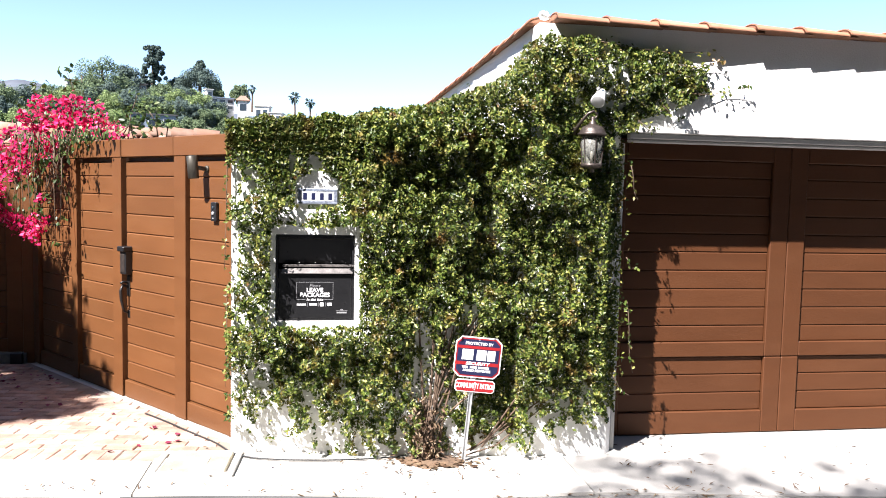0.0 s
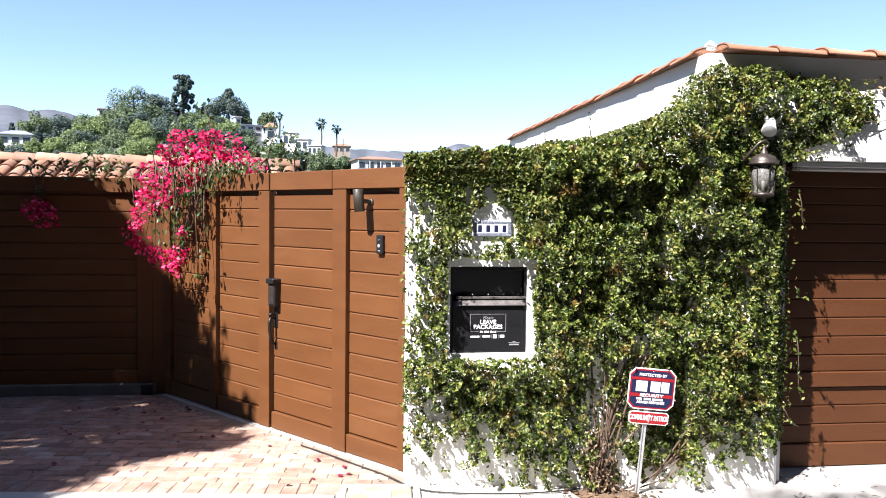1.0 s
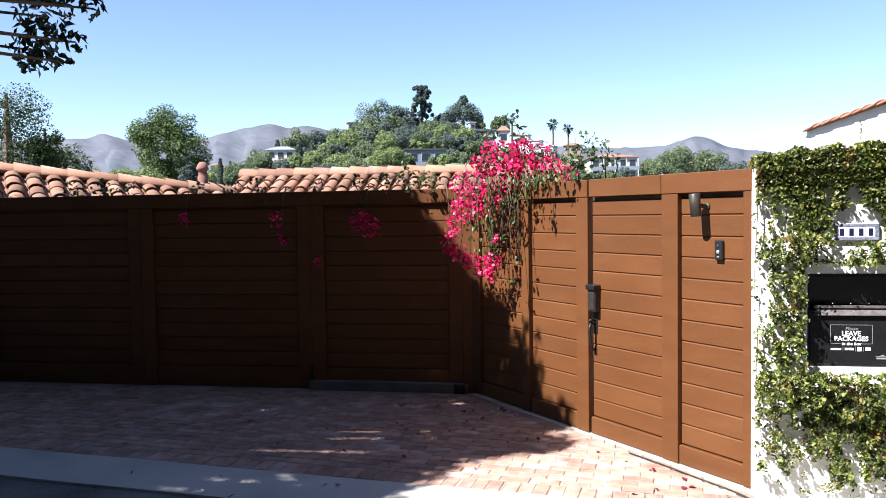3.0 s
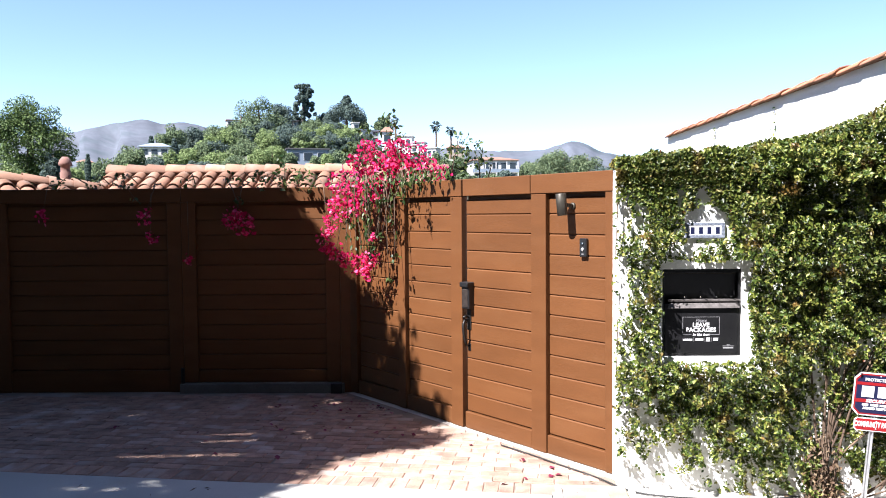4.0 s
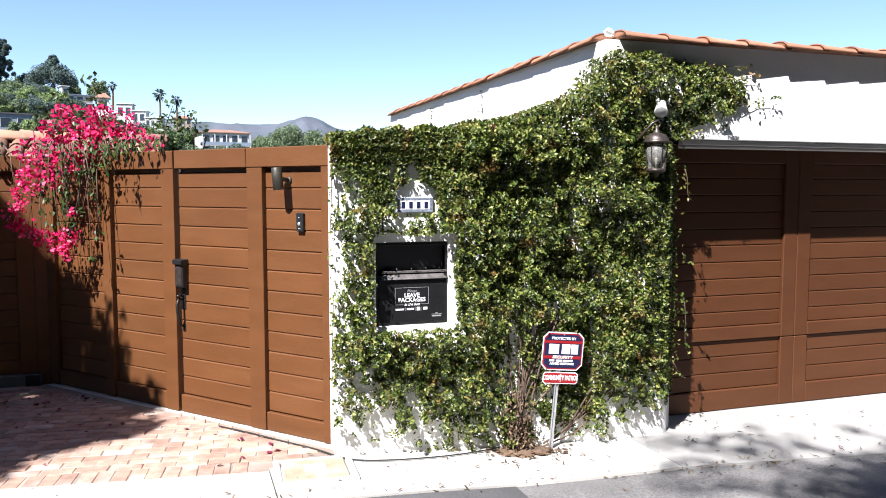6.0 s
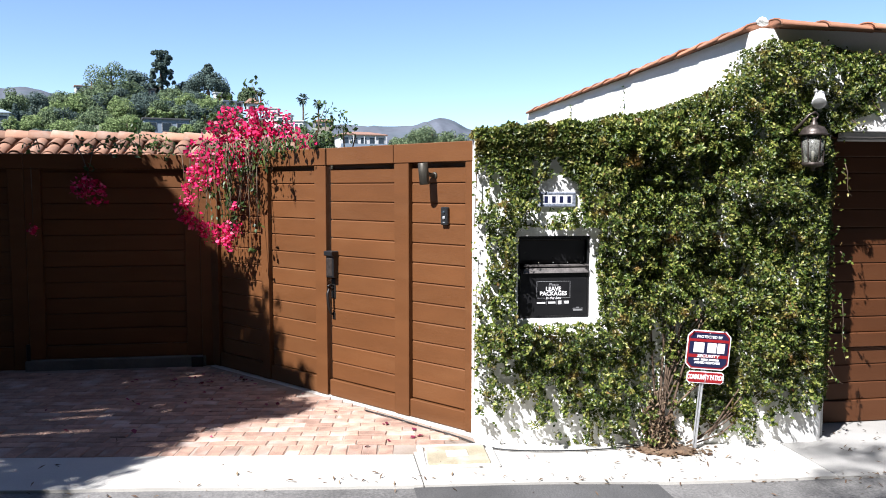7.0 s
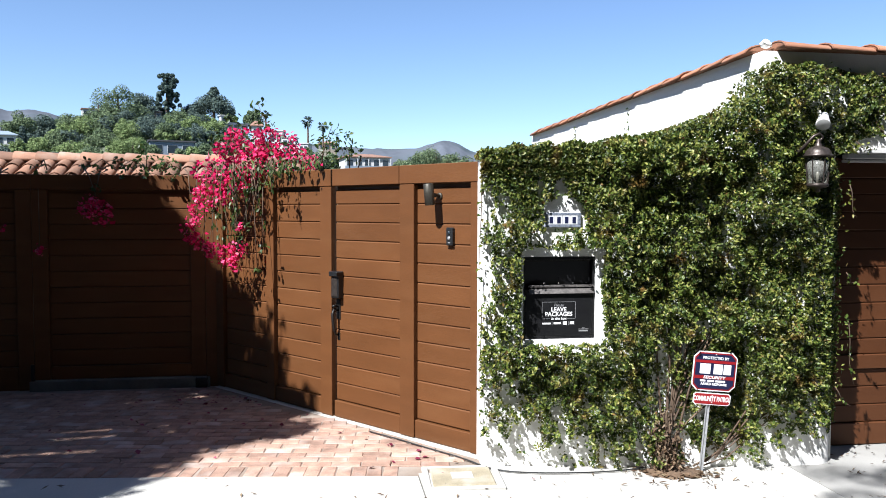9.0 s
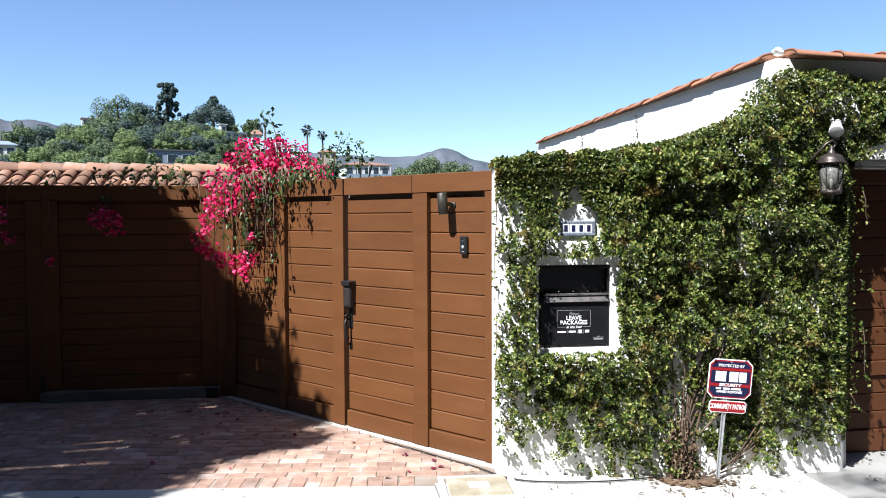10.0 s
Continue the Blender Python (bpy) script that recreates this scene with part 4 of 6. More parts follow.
        for k in range(int(L * 27)):
            f = rnd.random()
            j = min(3, int(f * 4))
            q = line[j].lerp(line[j + 1], f * 4 - j)
            Q.append((q.x + rnd.gauss(0, 0.022), q.y + rnd.gauss(0, 0.022), q.z - 0.02))
            QN.append((rnd.gauss(-0.7, 0.6), rnd.gauss(-0.6, 0.6), rnd.gauss(0.1, 0.4)))
    tagged(part("twig_tangle", twigs, BARK, plant, smooth=True), kind="stuff")
    # leaves drooping over the top rail
    for i in range(170):
        q = GM @ Vector((-rnd.uniform(1.70, 2.9), -0.02 - rnd.uniform(0, 0.12), 2.16 + rnd.gauss(0, 0.035)))
        Q.append(tuple(q))
        QN.append((rnd.gauss(-0.7, 0.5), rnd.gauss(-0.6, 0.5), rnd.gauss(0.2, 0.4)))
    Q = np.array(Q)
    leaves("hanging_foliage", Q - o, np.array(QN), RNG.uniform(0.035, 0.065, len(Q)), BOUG_GREEN, plant, wide=0.5, hang=1.4)


bougainvillea()

# ---------------------------------------------------------------- trees


def canopy(name, label, foot, trunk_r, forks, balls, per, size, mat, group=""):
    """A tapered trunk, limbs to the leaf masses, and many leaves."""
    tree = empty(name, Matrix.Translation(foot))
    tagged(tree, label, "tree", group)
    f = Vector(foot)
    bm = bmesh.new()
    fork = Vector(forks)
    mid = f.lerp(fork, 0.5) + Vector((0.06, -0.04, 0))
    tube([f - Vector((0, 0, 0.2)) - f, mid - f, fork - f], [trunk_r * 1.25, trunk_r, trunk_r * 0.8], 12, bm)
    part("trunk", bm, BARK, tree, smooth=True)
    limbs = bmesh.new()
    for i, (x, y, z, r) in enumerate(balls):
        e = Vector((x, y, z))
        d = e - fork
        side = Vector((noise.noise((i, 0, 0)), noise.noise((0, i, 0)), 0.5)) * d.length * 0.12
        tube([fork - f, fork + d * 0.5 + side - f, e - f], [trunk_r * 0.42, trunk_r * 0.22, 0.012], 7, limbs)
    part("limbs", limbs, BARK, tree, smooth=True)
    P, N = in_balls(balls, per)
    leaves("crown", P - np.array([tuple(f)]), N, RNG.uniform(size * 0.7, size * 1.3, len(P)), mat, tree, wide=0.5)
    return tree


def crown_balls(seed, centre, spread, count, r0, r1, edge=None):
    rnd = random.Random(seed)
    out = []
    while len(out) < count:
        d = Vector((rnd.uniform(-1, 1), rnd.uniform(-1, 1), rnd.uniform(-1, 1)))
        if d.length > 1:
            continue
        p = (centre[0] + d.x * spread[0], centre[1] + d.y * spread[1], centre[2] + d.z * spread[2])
        if edge and not edge(*p):
            continue
        out.append((*p, rnd.uniform(r0, r1)))
    return out


def over(gx, gy, h):
    """The place at height h whose shade falls on the ground at gx, gy."""
    return gx - 0.616 * (h + 0.08), gy - 0.54 * (h + 0.08), h


def shade_reach(gy):
    """How far the big tree's shade reaches towards the planted wall."""
    return float(np.interp(gy, [3.5, 4.5, 5.0, 5.35, 6.0, 6.3, 6.55, 6.9, 7.3, 7.8, 8.2, 8.6, 9.4, 10.2], [-4.2, -3.55, -3.3, -2.95, -2.65, -2.35, -2.05, -1.95, -1.95, -1.93, -1.9, -1.9, -2.3, -2.7]))


rnd = random.Random(11)
FLECKS = [(-5.2, 6.6), (-4.4, 7.05), (-3.55, 7.35), (-6.1, 5.9), (-4.85, 5.85), (-6.6, 7.2), (-3.35, 6.55), (-5.7, 7.5), (-7.3, 6.3), (-4.0, 6.2), (-4.6, 5.35), (-6.9, 5.2)]
balls = []
while len(balls) < 380:
    gx, gy, h, r = rnd.uniform(-15, -1.6), rnd.uniform(3.6, 10.6), rnd.uniform(5.0, 7.4), rnd.uniform(0.5, 0.95)
    if noise.noise((gx * 0.9, gy * 1.9, 8)) > 0.30 and gy < 7.4 and gx < -2.9:
        continue
    if any(math.hypot(gx - a, (gy - b) * 1.25) < r * 0.92 + 0.06 for a, b in FLECKS):
        continue
    if gx + r * 0.95 < shade_reach(gy):
        balls.append((*over(gx, gy, h), r))
for i in range(260):
    gy = rnd.uniform(4.6, 10.0)
    r = rnd.uniform(0.10, 0.30)
    balls.append((*over(shade_reach(gy) - r + rnd.uniform(-0.6, 0.12) + 0.35 * noise.noise((gy * 4.5, 3, 1)), gy, rnd.uniform(5.0, 6.4)), r))
balls += [(-7.7, 8.3, 4.75, 0.42), (-7.95, 8.5, 4.25, 0.32), (-7.45, 8.4, 4.55, 0.24), (-7.2, 8.3, 4.75, 0.22), (-6.85, 8.2, 4.85, 0.15), (-6.75, 8.2, 4.66, 0.10), (-7.3, 8.5, 4.30, 0.14), (-7.6, 8.6, 3.95, 0.13), (-8.2, 8.7, 3.9, 0.3), (-7.05, 8.3, 4.5, 0.09), (-7.75, 8.6, 3.72, 0.09)]
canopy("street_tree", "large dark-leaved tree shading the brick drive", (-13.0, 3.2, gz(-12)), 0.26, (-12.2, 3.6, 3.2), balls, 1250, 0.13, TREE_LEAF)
balls = []
for i in range(34):
    gx, gy = rnd.uniform(1.7, 6.5), rnd.uniform(1.0, 4.5)
    balls.append((*over(gx, gy, rnd.uniform(10.0, 12.0)), rnd.uniform(0.25, 0.5)))
for gx, gy, r in ((1.95, 5.22, 0.22), (2.15, 5.1, 0.2), (2.4, 5.0, 0.24), (2.75, 5.2, 0.16), (2.85, 4.85, 0.2), (2.5, 4.72, 0.18), (3.6, 5.0, 0.12), (2.6, 4.1, 0.3), (3.0, 4.2, 0.3), (2.2, 4.25, 0.2), (3.4, 4.1, 0.35), (2.9, 3.85, 0.35), (3.6, 4.4, 0.2), (1.9, 4.3, 0.14), (4.2, 4.2, 0.4), (4.6, 4.9, 0.25)):
    balls.append((*over(gx, gy, 11.0), r))
canopy("street_tree", "sparse street tree casting light broken shade on the apron", (3.0, -7.6, gz(3)), 0.24, (1.2, -6.2, 6.5), balls, 800, 0.12, TREE_LEAF)


def hill_tree(az, r, top, half, mat, base=None, form="round", label="", count=4200):
    """A tree on the far hill, by bearing, distance, elevation of its top and half width in degrees."""
    foot = sight(az, r)
    if base is not None:
        foot = sight(az, r, base)
    ztop = sight(az, r, top).z
    h = max(1.5, ztop - foot.z)
    w = r * math.tan(radians(half)) * 1.18
    seed = int(az * 37 + r * 11) % 9973
    rnd = random.Random(seed)
    tree = empty("hillside_tree", Matrix.Translation(foot))
    tagged(tree, label or {"round": "rounded green tree on the far hillside", "cypress": "slim dark cypress on the far hillside", "pine": "tall dark conifer on the hilltop",
                           "umbrella": "broad dark umbrella pine on the hilltop", "tall": "tall feathery green tree on the far hillside"}[form], "tree", "trees on the far hill")
    bm = bmesh.new()
    tube([(0, 0, -1.5), (0.05 * w, 0, h * 0.4), (0, 0.05 * w, h * 0.85)], [0.05 * h, 0.035 * h, 0.012 * h], 6, bm)
    part("trunk", bm, BARK, tree)
    bl = []
    if form == "cypress":
        for i in range(9):
            f = i / 8
            bl.append((0, 0, h * (0.06 + 0.9 * f), w * (0.35 + 0.65 * math.sin(math.pi * (0.15 + 0.8 * f)))))
    elif form == "pine":
        for tier in range(9):
            f = tier / 8
            reach = w * (1.0 - 0.45 * f * f) * rnd.uniform(0.68, 1.15)
            for i in range(9):
                a = rnd.uniform(0, 6.28)
                rr = reach * rnd.uniform(0.25, 0.95)
                bl.append((rr * math.cos(a), rr * math.sin(a), h * (0.14 + 0.80 * f) + rnd.gauss(0, 0.012) * h - 0.08 * rr, w * rnd.uniform(0.13, 0.215)))
    elif form == "umbrella":
        for i in range(34):
            a, q = rnd.uniform(0, 6.28), math.sqrt(rnd.random())
            bl.append((w * 0.8 * q * math.cos(a), w * 0.8 * q * math.sin(a), h * (0.45 + 0.45 * math.sqrt(1 - q * q) * rnd.uniform(0.6, 1)), w * rnd.uniform(0.2, 0.34)))
    else:
        n = 46 if form == "round" else 70
        for i in range(n):
            d = Vector((rnd.gauss(0, 1), rnd.gauss(0, 1), rnd.gauss(0, 1))).normalized() * rnd.uniform(0.45, 0.95)
            bl.append((w * d.x * 0.85, w * d.y * 0.85, h * (0.48 + 0.46 * d.z), min(w, h * 0.6) * (rnd.uniform(0.22, 0.38) if form == "round" else rnd.uniform(0.14, 0.28))))
    leaf = max(0.004 * h + 0.0016 * r, 0.10)
    area = sum(b[3] ** 2 for b in bl)
    per = 1.7 * count / max(area, 0.01)
    P, N = in_balls(bl, per)
    leaves("crown", P, N, RNG.uniform(leaf * 0.7, leaf * 1.4, len(P)), mat, tree, wide=0.75, hang=0.2, flat=True)
    return tree


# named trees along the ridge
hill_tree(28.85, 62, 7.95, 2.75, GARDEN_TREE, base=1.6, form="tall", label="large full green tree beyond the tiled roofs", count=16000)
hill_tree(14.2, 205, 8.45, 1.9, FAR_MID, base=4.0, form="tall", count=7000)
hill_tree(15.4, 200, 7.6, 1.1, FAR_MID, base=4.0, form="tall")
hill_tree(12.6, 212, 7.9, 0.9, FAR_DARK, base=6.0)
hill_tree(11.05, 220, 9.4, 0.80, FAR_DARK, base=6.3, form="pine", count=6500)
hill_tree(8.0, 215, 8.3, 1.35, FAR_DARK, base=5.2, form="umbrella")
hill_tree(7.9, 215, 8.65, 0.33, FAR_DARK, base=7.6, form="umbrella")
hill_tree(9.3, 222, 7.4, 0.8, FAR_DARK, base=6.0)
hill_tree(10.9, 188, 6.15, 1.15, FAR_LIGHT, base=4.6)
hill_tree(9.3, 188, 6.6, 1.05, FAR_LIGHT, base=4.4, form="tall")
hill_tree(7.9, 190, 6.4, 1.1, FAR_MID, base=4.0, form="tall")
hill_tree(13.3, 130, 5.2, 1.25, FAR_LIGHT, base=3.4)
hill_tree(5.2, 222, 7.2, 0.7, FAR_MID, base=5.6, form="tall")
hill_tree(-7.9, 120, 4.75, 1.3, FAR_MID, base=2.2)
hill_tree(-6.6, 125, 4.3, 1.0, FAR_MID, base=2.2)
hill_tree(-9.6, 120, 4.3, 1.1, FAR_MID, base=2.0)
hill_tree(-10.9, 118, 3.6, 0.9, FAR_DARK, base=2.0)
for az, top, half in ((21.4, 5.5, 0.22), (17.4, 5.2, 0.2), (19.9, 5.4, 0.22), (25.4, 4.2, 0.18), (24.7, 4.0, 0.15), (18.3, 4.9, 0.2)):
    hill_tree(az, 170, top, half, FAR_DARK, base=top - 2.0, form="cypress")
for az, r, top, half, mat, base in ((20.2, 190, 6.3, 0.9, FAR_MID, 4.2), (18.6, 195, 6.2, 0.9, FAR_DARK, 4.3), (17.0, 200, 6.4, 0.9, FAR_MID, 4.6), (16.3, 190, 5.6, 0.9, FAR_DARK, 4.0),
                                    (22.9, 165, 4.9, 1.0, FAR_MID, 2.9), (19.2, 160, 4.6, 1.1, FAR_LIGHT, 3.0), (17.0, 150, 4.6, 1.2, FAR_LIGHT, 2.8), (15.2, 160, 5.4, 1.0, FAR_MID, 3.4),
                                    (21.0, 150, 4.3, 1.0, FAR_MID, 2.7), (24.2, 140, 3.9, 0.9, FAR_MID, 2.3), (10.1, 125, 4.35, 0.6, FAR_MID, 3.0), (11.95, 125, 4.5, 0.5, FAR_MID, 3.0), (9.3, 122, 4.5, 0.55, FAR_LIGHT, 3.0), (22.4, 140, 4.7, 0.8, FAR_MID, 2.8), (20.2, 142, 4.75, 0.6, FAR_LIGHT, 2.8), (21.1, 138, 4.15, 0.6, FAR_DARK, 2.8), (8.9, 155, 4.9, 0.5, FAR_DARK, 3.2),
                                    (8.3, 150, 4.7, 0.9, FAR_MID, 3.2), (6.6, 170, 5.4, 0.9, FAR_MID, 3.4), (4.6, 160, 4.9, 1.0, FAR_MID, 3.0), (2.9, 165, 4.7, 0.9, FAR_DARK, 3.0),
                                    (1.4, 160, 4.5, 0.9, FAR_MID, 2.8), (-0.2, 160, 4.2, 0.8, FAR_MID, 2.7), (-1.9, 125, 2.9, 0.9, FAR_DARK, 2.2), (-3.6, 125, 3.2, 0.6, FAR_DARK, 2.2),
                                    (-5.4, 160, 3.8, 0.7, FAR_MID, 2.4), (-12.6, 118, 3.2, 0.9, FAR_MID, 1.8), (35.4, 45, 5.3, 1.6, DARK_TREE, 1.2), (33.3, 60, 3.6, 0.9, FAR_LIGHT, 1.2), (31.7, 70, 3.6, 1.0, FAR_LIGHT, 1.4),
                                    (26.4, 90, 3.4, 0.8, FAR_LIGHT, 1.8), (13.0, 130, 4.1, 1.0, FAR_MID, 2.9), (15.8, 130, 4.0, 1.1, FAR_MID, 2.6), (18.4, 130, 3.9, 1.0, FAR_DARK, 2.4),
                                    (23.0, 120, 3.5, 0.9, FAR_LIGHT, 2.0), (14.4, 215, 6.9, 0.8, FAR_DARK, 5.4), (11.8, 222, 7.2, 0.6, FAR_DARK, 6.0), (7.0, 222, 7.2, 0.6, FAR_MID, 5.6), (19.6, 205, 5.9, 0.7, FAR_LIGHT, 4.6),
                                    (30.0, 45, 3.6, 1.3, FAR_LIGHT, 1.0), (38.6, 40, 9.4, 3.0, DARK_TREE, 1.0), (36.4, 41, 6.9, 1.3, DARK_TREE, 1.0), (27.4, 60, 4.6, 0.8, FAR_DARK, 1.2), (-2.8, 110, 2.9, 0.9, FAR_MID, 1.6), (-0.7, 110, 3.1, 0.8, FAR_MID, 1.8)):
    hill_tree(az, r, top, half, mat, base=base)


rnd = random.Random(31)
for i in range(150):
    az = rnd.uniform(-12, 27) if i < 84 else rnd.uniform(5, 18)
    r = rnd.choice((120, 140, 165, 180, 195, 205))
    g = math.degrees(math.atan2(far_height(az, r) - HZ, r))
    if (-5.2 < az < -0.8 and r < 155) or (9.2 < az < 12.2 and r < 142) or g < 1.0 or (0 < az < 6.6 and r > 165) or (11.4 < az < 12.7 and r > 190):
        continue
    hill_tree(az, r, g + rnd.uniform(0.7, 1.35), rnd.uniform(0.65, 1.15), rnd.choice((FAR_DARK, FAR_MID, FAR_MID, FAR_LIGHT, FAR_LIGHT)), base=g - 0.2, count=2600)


def palm(az, r, top, base):
    foot, tip = sight(az, r, base), sight(az, r, top)
    h = tip.z - foot.z
    tree = empty("palm_tree", Matrix.Translation(foot))
    tagged(tree, "tall slim fan palm on the ridge", "palm tree", "palms on the ridge")
    bm = bmesh.new()
    tube([(0, 0, -0.5), (0.1, 0, h * 0.5), (0, 0, h * 0.88)], [0.28, 0.24, 0.22], 7, bm)
    part("trunk", bm, BARK, tree)
    bm = bmesh.new()
    rnd = random.Random(int(az * 100))
    for i in range(46):
        a, e = rnd.uniform(0, 6.28), rnd.uniform(-1.2, 1.3)
        L = h * 0.20 * rnd.uniform(0.8, 1.1)
        c = Vector((0, 0, h * 0.88))
        d = Vector((math.cos(a) * math.cos(e), math.sin(a) * math.cos(e), math.sin(e)))
        s = d.cross(UP).normalized() * L * 0.17
        p0, p1, p2 = c + d * L * 0.2, c + d * L * 0.7, c + d * L - Vector((0, 0, L * 0.25))
        vs = [bm.verts.new(p) for p in (p0, p1 + s, p2, p1 - s)]
        bm.faces.new(vs)
    part("crown", bm, FAR_DARK, tree)


for az, top, base in ((1.43, 6.75, 4.2), (0.35, 6.4, 4.2), (4.4, 7.1, 5.4), (4.75, 6.6, 5.2)):
    palm(az, 210, top, base)
bm = tube([(0, 0, 0), (0, 0, 4.2)], [0.12, 0.1], 6)
ob = part("utility_pole", bm, BARK)
ob.matrix_world = Matrix.Translation(sight(-0.15, 205, 4.2))
tagged(ob, "thin wooden pole on the ridge", "pole")

# ---------------------------------------------------------------- tiled houses behind the gate
ROOF_TILE = finish(barrel(0.46, 0.125, 0.105, 0.016, 7), "roof_tile", TILE_PALE)
ROOF_TILE.shade_smooth()
RIDGE_TILE = finish(barrel(0.46, 0.15, 0.13, 0.016, 7), "ridge_tile", TILE_PALE)
RIDGE_TILE.shade_smooth()


def tiled_house(name, label, p0, p1, pitch, columns, courses, wall_drop):
    """A tiled slope falling towards the street from the line p0 to p1, over a plastered wall."""
    a, b = Vector(p0), Vector(p1)
    u = (b - a).normalized()
    flat = Vector((u.y, -u.x, 0)).normalized()
    if flat.y > 0:
        flat = -flat
    v = (flat * math.cos(radians(pitch)) - UP * math.sin(radians(pitch)))
    v = (v - u * v.dot(u)).normalized()
    w = v.cross(u)
    if w.z < 0:
        w = -w
    house = empty(name, Matrix.Translation((a + b) / 2))
    tagged(house, label, "house")
    o = (a + b) / 2
    L, D = (b - a).length, courses * 0.38 + 0.1
    bm = bmesh.new()
    quad = [a - o, b - o, b - o + v * D, a - o + v * D]
    top = [bm.verts.new(p - w * 0.02) for p in quad]
    low = [bm.verts.new(p - w * 0.14) for p in quad]
    bm.faces.new(top)
    bm.faces.new(list(reversed(low)))
    for i in range(4):
        bm.faces.new((top[i], low[i], low[(i + 1) % 4], top[(i + 1) % 4]))
    back = [bm.verts.new(p) for p in (a - o, b - o, b - o - flat * 3 - UP * 1.2, a - o - flat * 3 - UP * 1.2)]
    bm.faces.new(back)
    bmesh.ops.recalc_face_normals(bm, faces=bm.faces[:])
    deck = part("roof", bm, TILE_PALE, house, "old pale terracotta tiled roof")
    bm = bmesh.new()
    e0, e1 = a - o + v * (D - 0.4), b - o + v * (D - 0.4)
    vs = [bm.verts.new(p) for p in (e0 - w * 0.15, e1 - w * 0.15, Vector((e1.x, e1.y, e1.z - wall_drop)), Vector((e0.x, e0.y, e0.z - wall_drop)))]
    r = bmesh.ops.extrude_face_region(bm, geom=[bm.faces.new(vs)])
    bmesh.ops.translate(bm, vec=-flat * 0.2, verts=[x for x in r["geom"] if isinstance(x, bmesh.types.BMVert)])
    bmesh.ops.recalc_face_normals(bm, faces=bm.faces[:])
    part("wall", bm, PLASTER, house)
    rot = Matrix((-v, u, w)).transposed()          # a tile runs up the slope
    if rot.determinant() < 0:
        rot = Matrix((-v, -u, w)).transposed()
    step = L / columns
    for i in range(columns):
        for j in range(courses):
            t = new("roof_tile", ROOF_TILE)
            t.parent = deck
            p = a - o + u * (step * (i + 0.5)) + v * (0.38 * (j + 1)) + w * (0.0 + RNG.normal(0, 0.006))
            t.matrix_local = Matrix.Translation(p) @ rot.to_4x4() @ pose(0, 0, 0, RNG.normal(0, 2), 3, RNG.normal(0, 1.5))
    rotr = Matrix((u, w.cross(u), w)).transposed()
    n = int(L / 0.38)
    for i in range(n):
        t = new("ridge_tile", RIDGE_TILE)
        t.parent = deck
        t.matrix_local = Matrix.Translation(a - o + u * (0.38 * i) + w * 0.05) @ rotr.to_4x4() @ pose(0, 0, 0, RNG.normal(0, 2), 3, RNG.normal(0, 1))
    return house


tiled_house("tiled_house", "low house with an old terracotta barrel tile roof", (-8.4, 15.0, 2.66), (-1.9, 15.0, 2.64), 25, 24, 7, 2.2)
tiled_house("tiled_house", "low house with a pale tiled hip roof", (-12.6, 8.9, 2.86), (-7.75, 13.4, 2.26), 20, 23, 6, 2.2)
bm = lathe([(0.10, -0.6), (0.10, 0.22), (0.085, 0.24), (0.085, 0.34), (0.12, 0.36), (0.12, 0.40), (0.10, 0.46), (0.05, 0.52)], 16)
ob = part("chimney_pot", bm, CLAY_PIPE, smooth=True)
ob.matrix_world = Matrix.Translation(sight(26.4, 16.5, 2.25))
tagged(ob, "round faded pink clay chimney pot", "chimney")

# ---------------------------------------------------------------- far houses


def far_house(label, az, r, el, size, mat, turn=0.0, roof=FAR_FLAT, windows=(3, 1), pitched=0.0, glass_high=0.5):
    """A house on the hill: body with real window recesses, roof slab or hipped roof."""
    p = sight(az, r, el)
    w, d, h = size
    house = empty("hillside_house", Matrix.Translation(p) @ pose(0, 0, 0, 0, 0, az + turn))
    tagged(house, label, "house", "houses on the far hill")
    part("wall", boxes((-w / 2, w / 2, 0, d, -2, h)), mat, house)
    bm = bmesh.new()
    if pitched:
        box(bm, -w / 2 - 0.4, w / 2 + 0.4, -0.4, d + 0.4, h, h + 0.15)
        r2 = bmesh.ops.extrude_face_region(bm, geom=[f for f in bm.faces if all(v.co.z > h + 0.1 for v in f.verts)])
        for v in [x for x in r2["geom"] if isinstance(x, bmesh.types.BMVert)]:
            v.co.z += pitched
            v.co.x *= 0.35
            v.co.y = d / 2 + (v.co.y - d / 2) * 0.1
    else:
        box(bm, -w / 2 - 0.25, w / 2 + 0.25, -0.25, d + 0.25, h, h + 0.22)
    part("roof", bm, roof, house)
    nx, nz = windows
    for j in range(nz):
        for i in range(nx):
            cx = -w / 2 + w * (i + 0.5) / nx
            cz = h * (j + 0.52) / nz
            ww, hh = w / nx * 0.31, h / nz * 0.5 * glass_high
            win = part("window", boxes((cx - ww - 0.06, cx + ww + 0.06, -0.05, 0.0, cz - hh - 0.06, cz + hh + 0.06)), HOUSE_WHITE, house)
            part("pane", boxes((cx - ww, cx + ww, -0.075, -0.052, cz - hh, cz + hh)), FAR_GLASS, win)
    return house


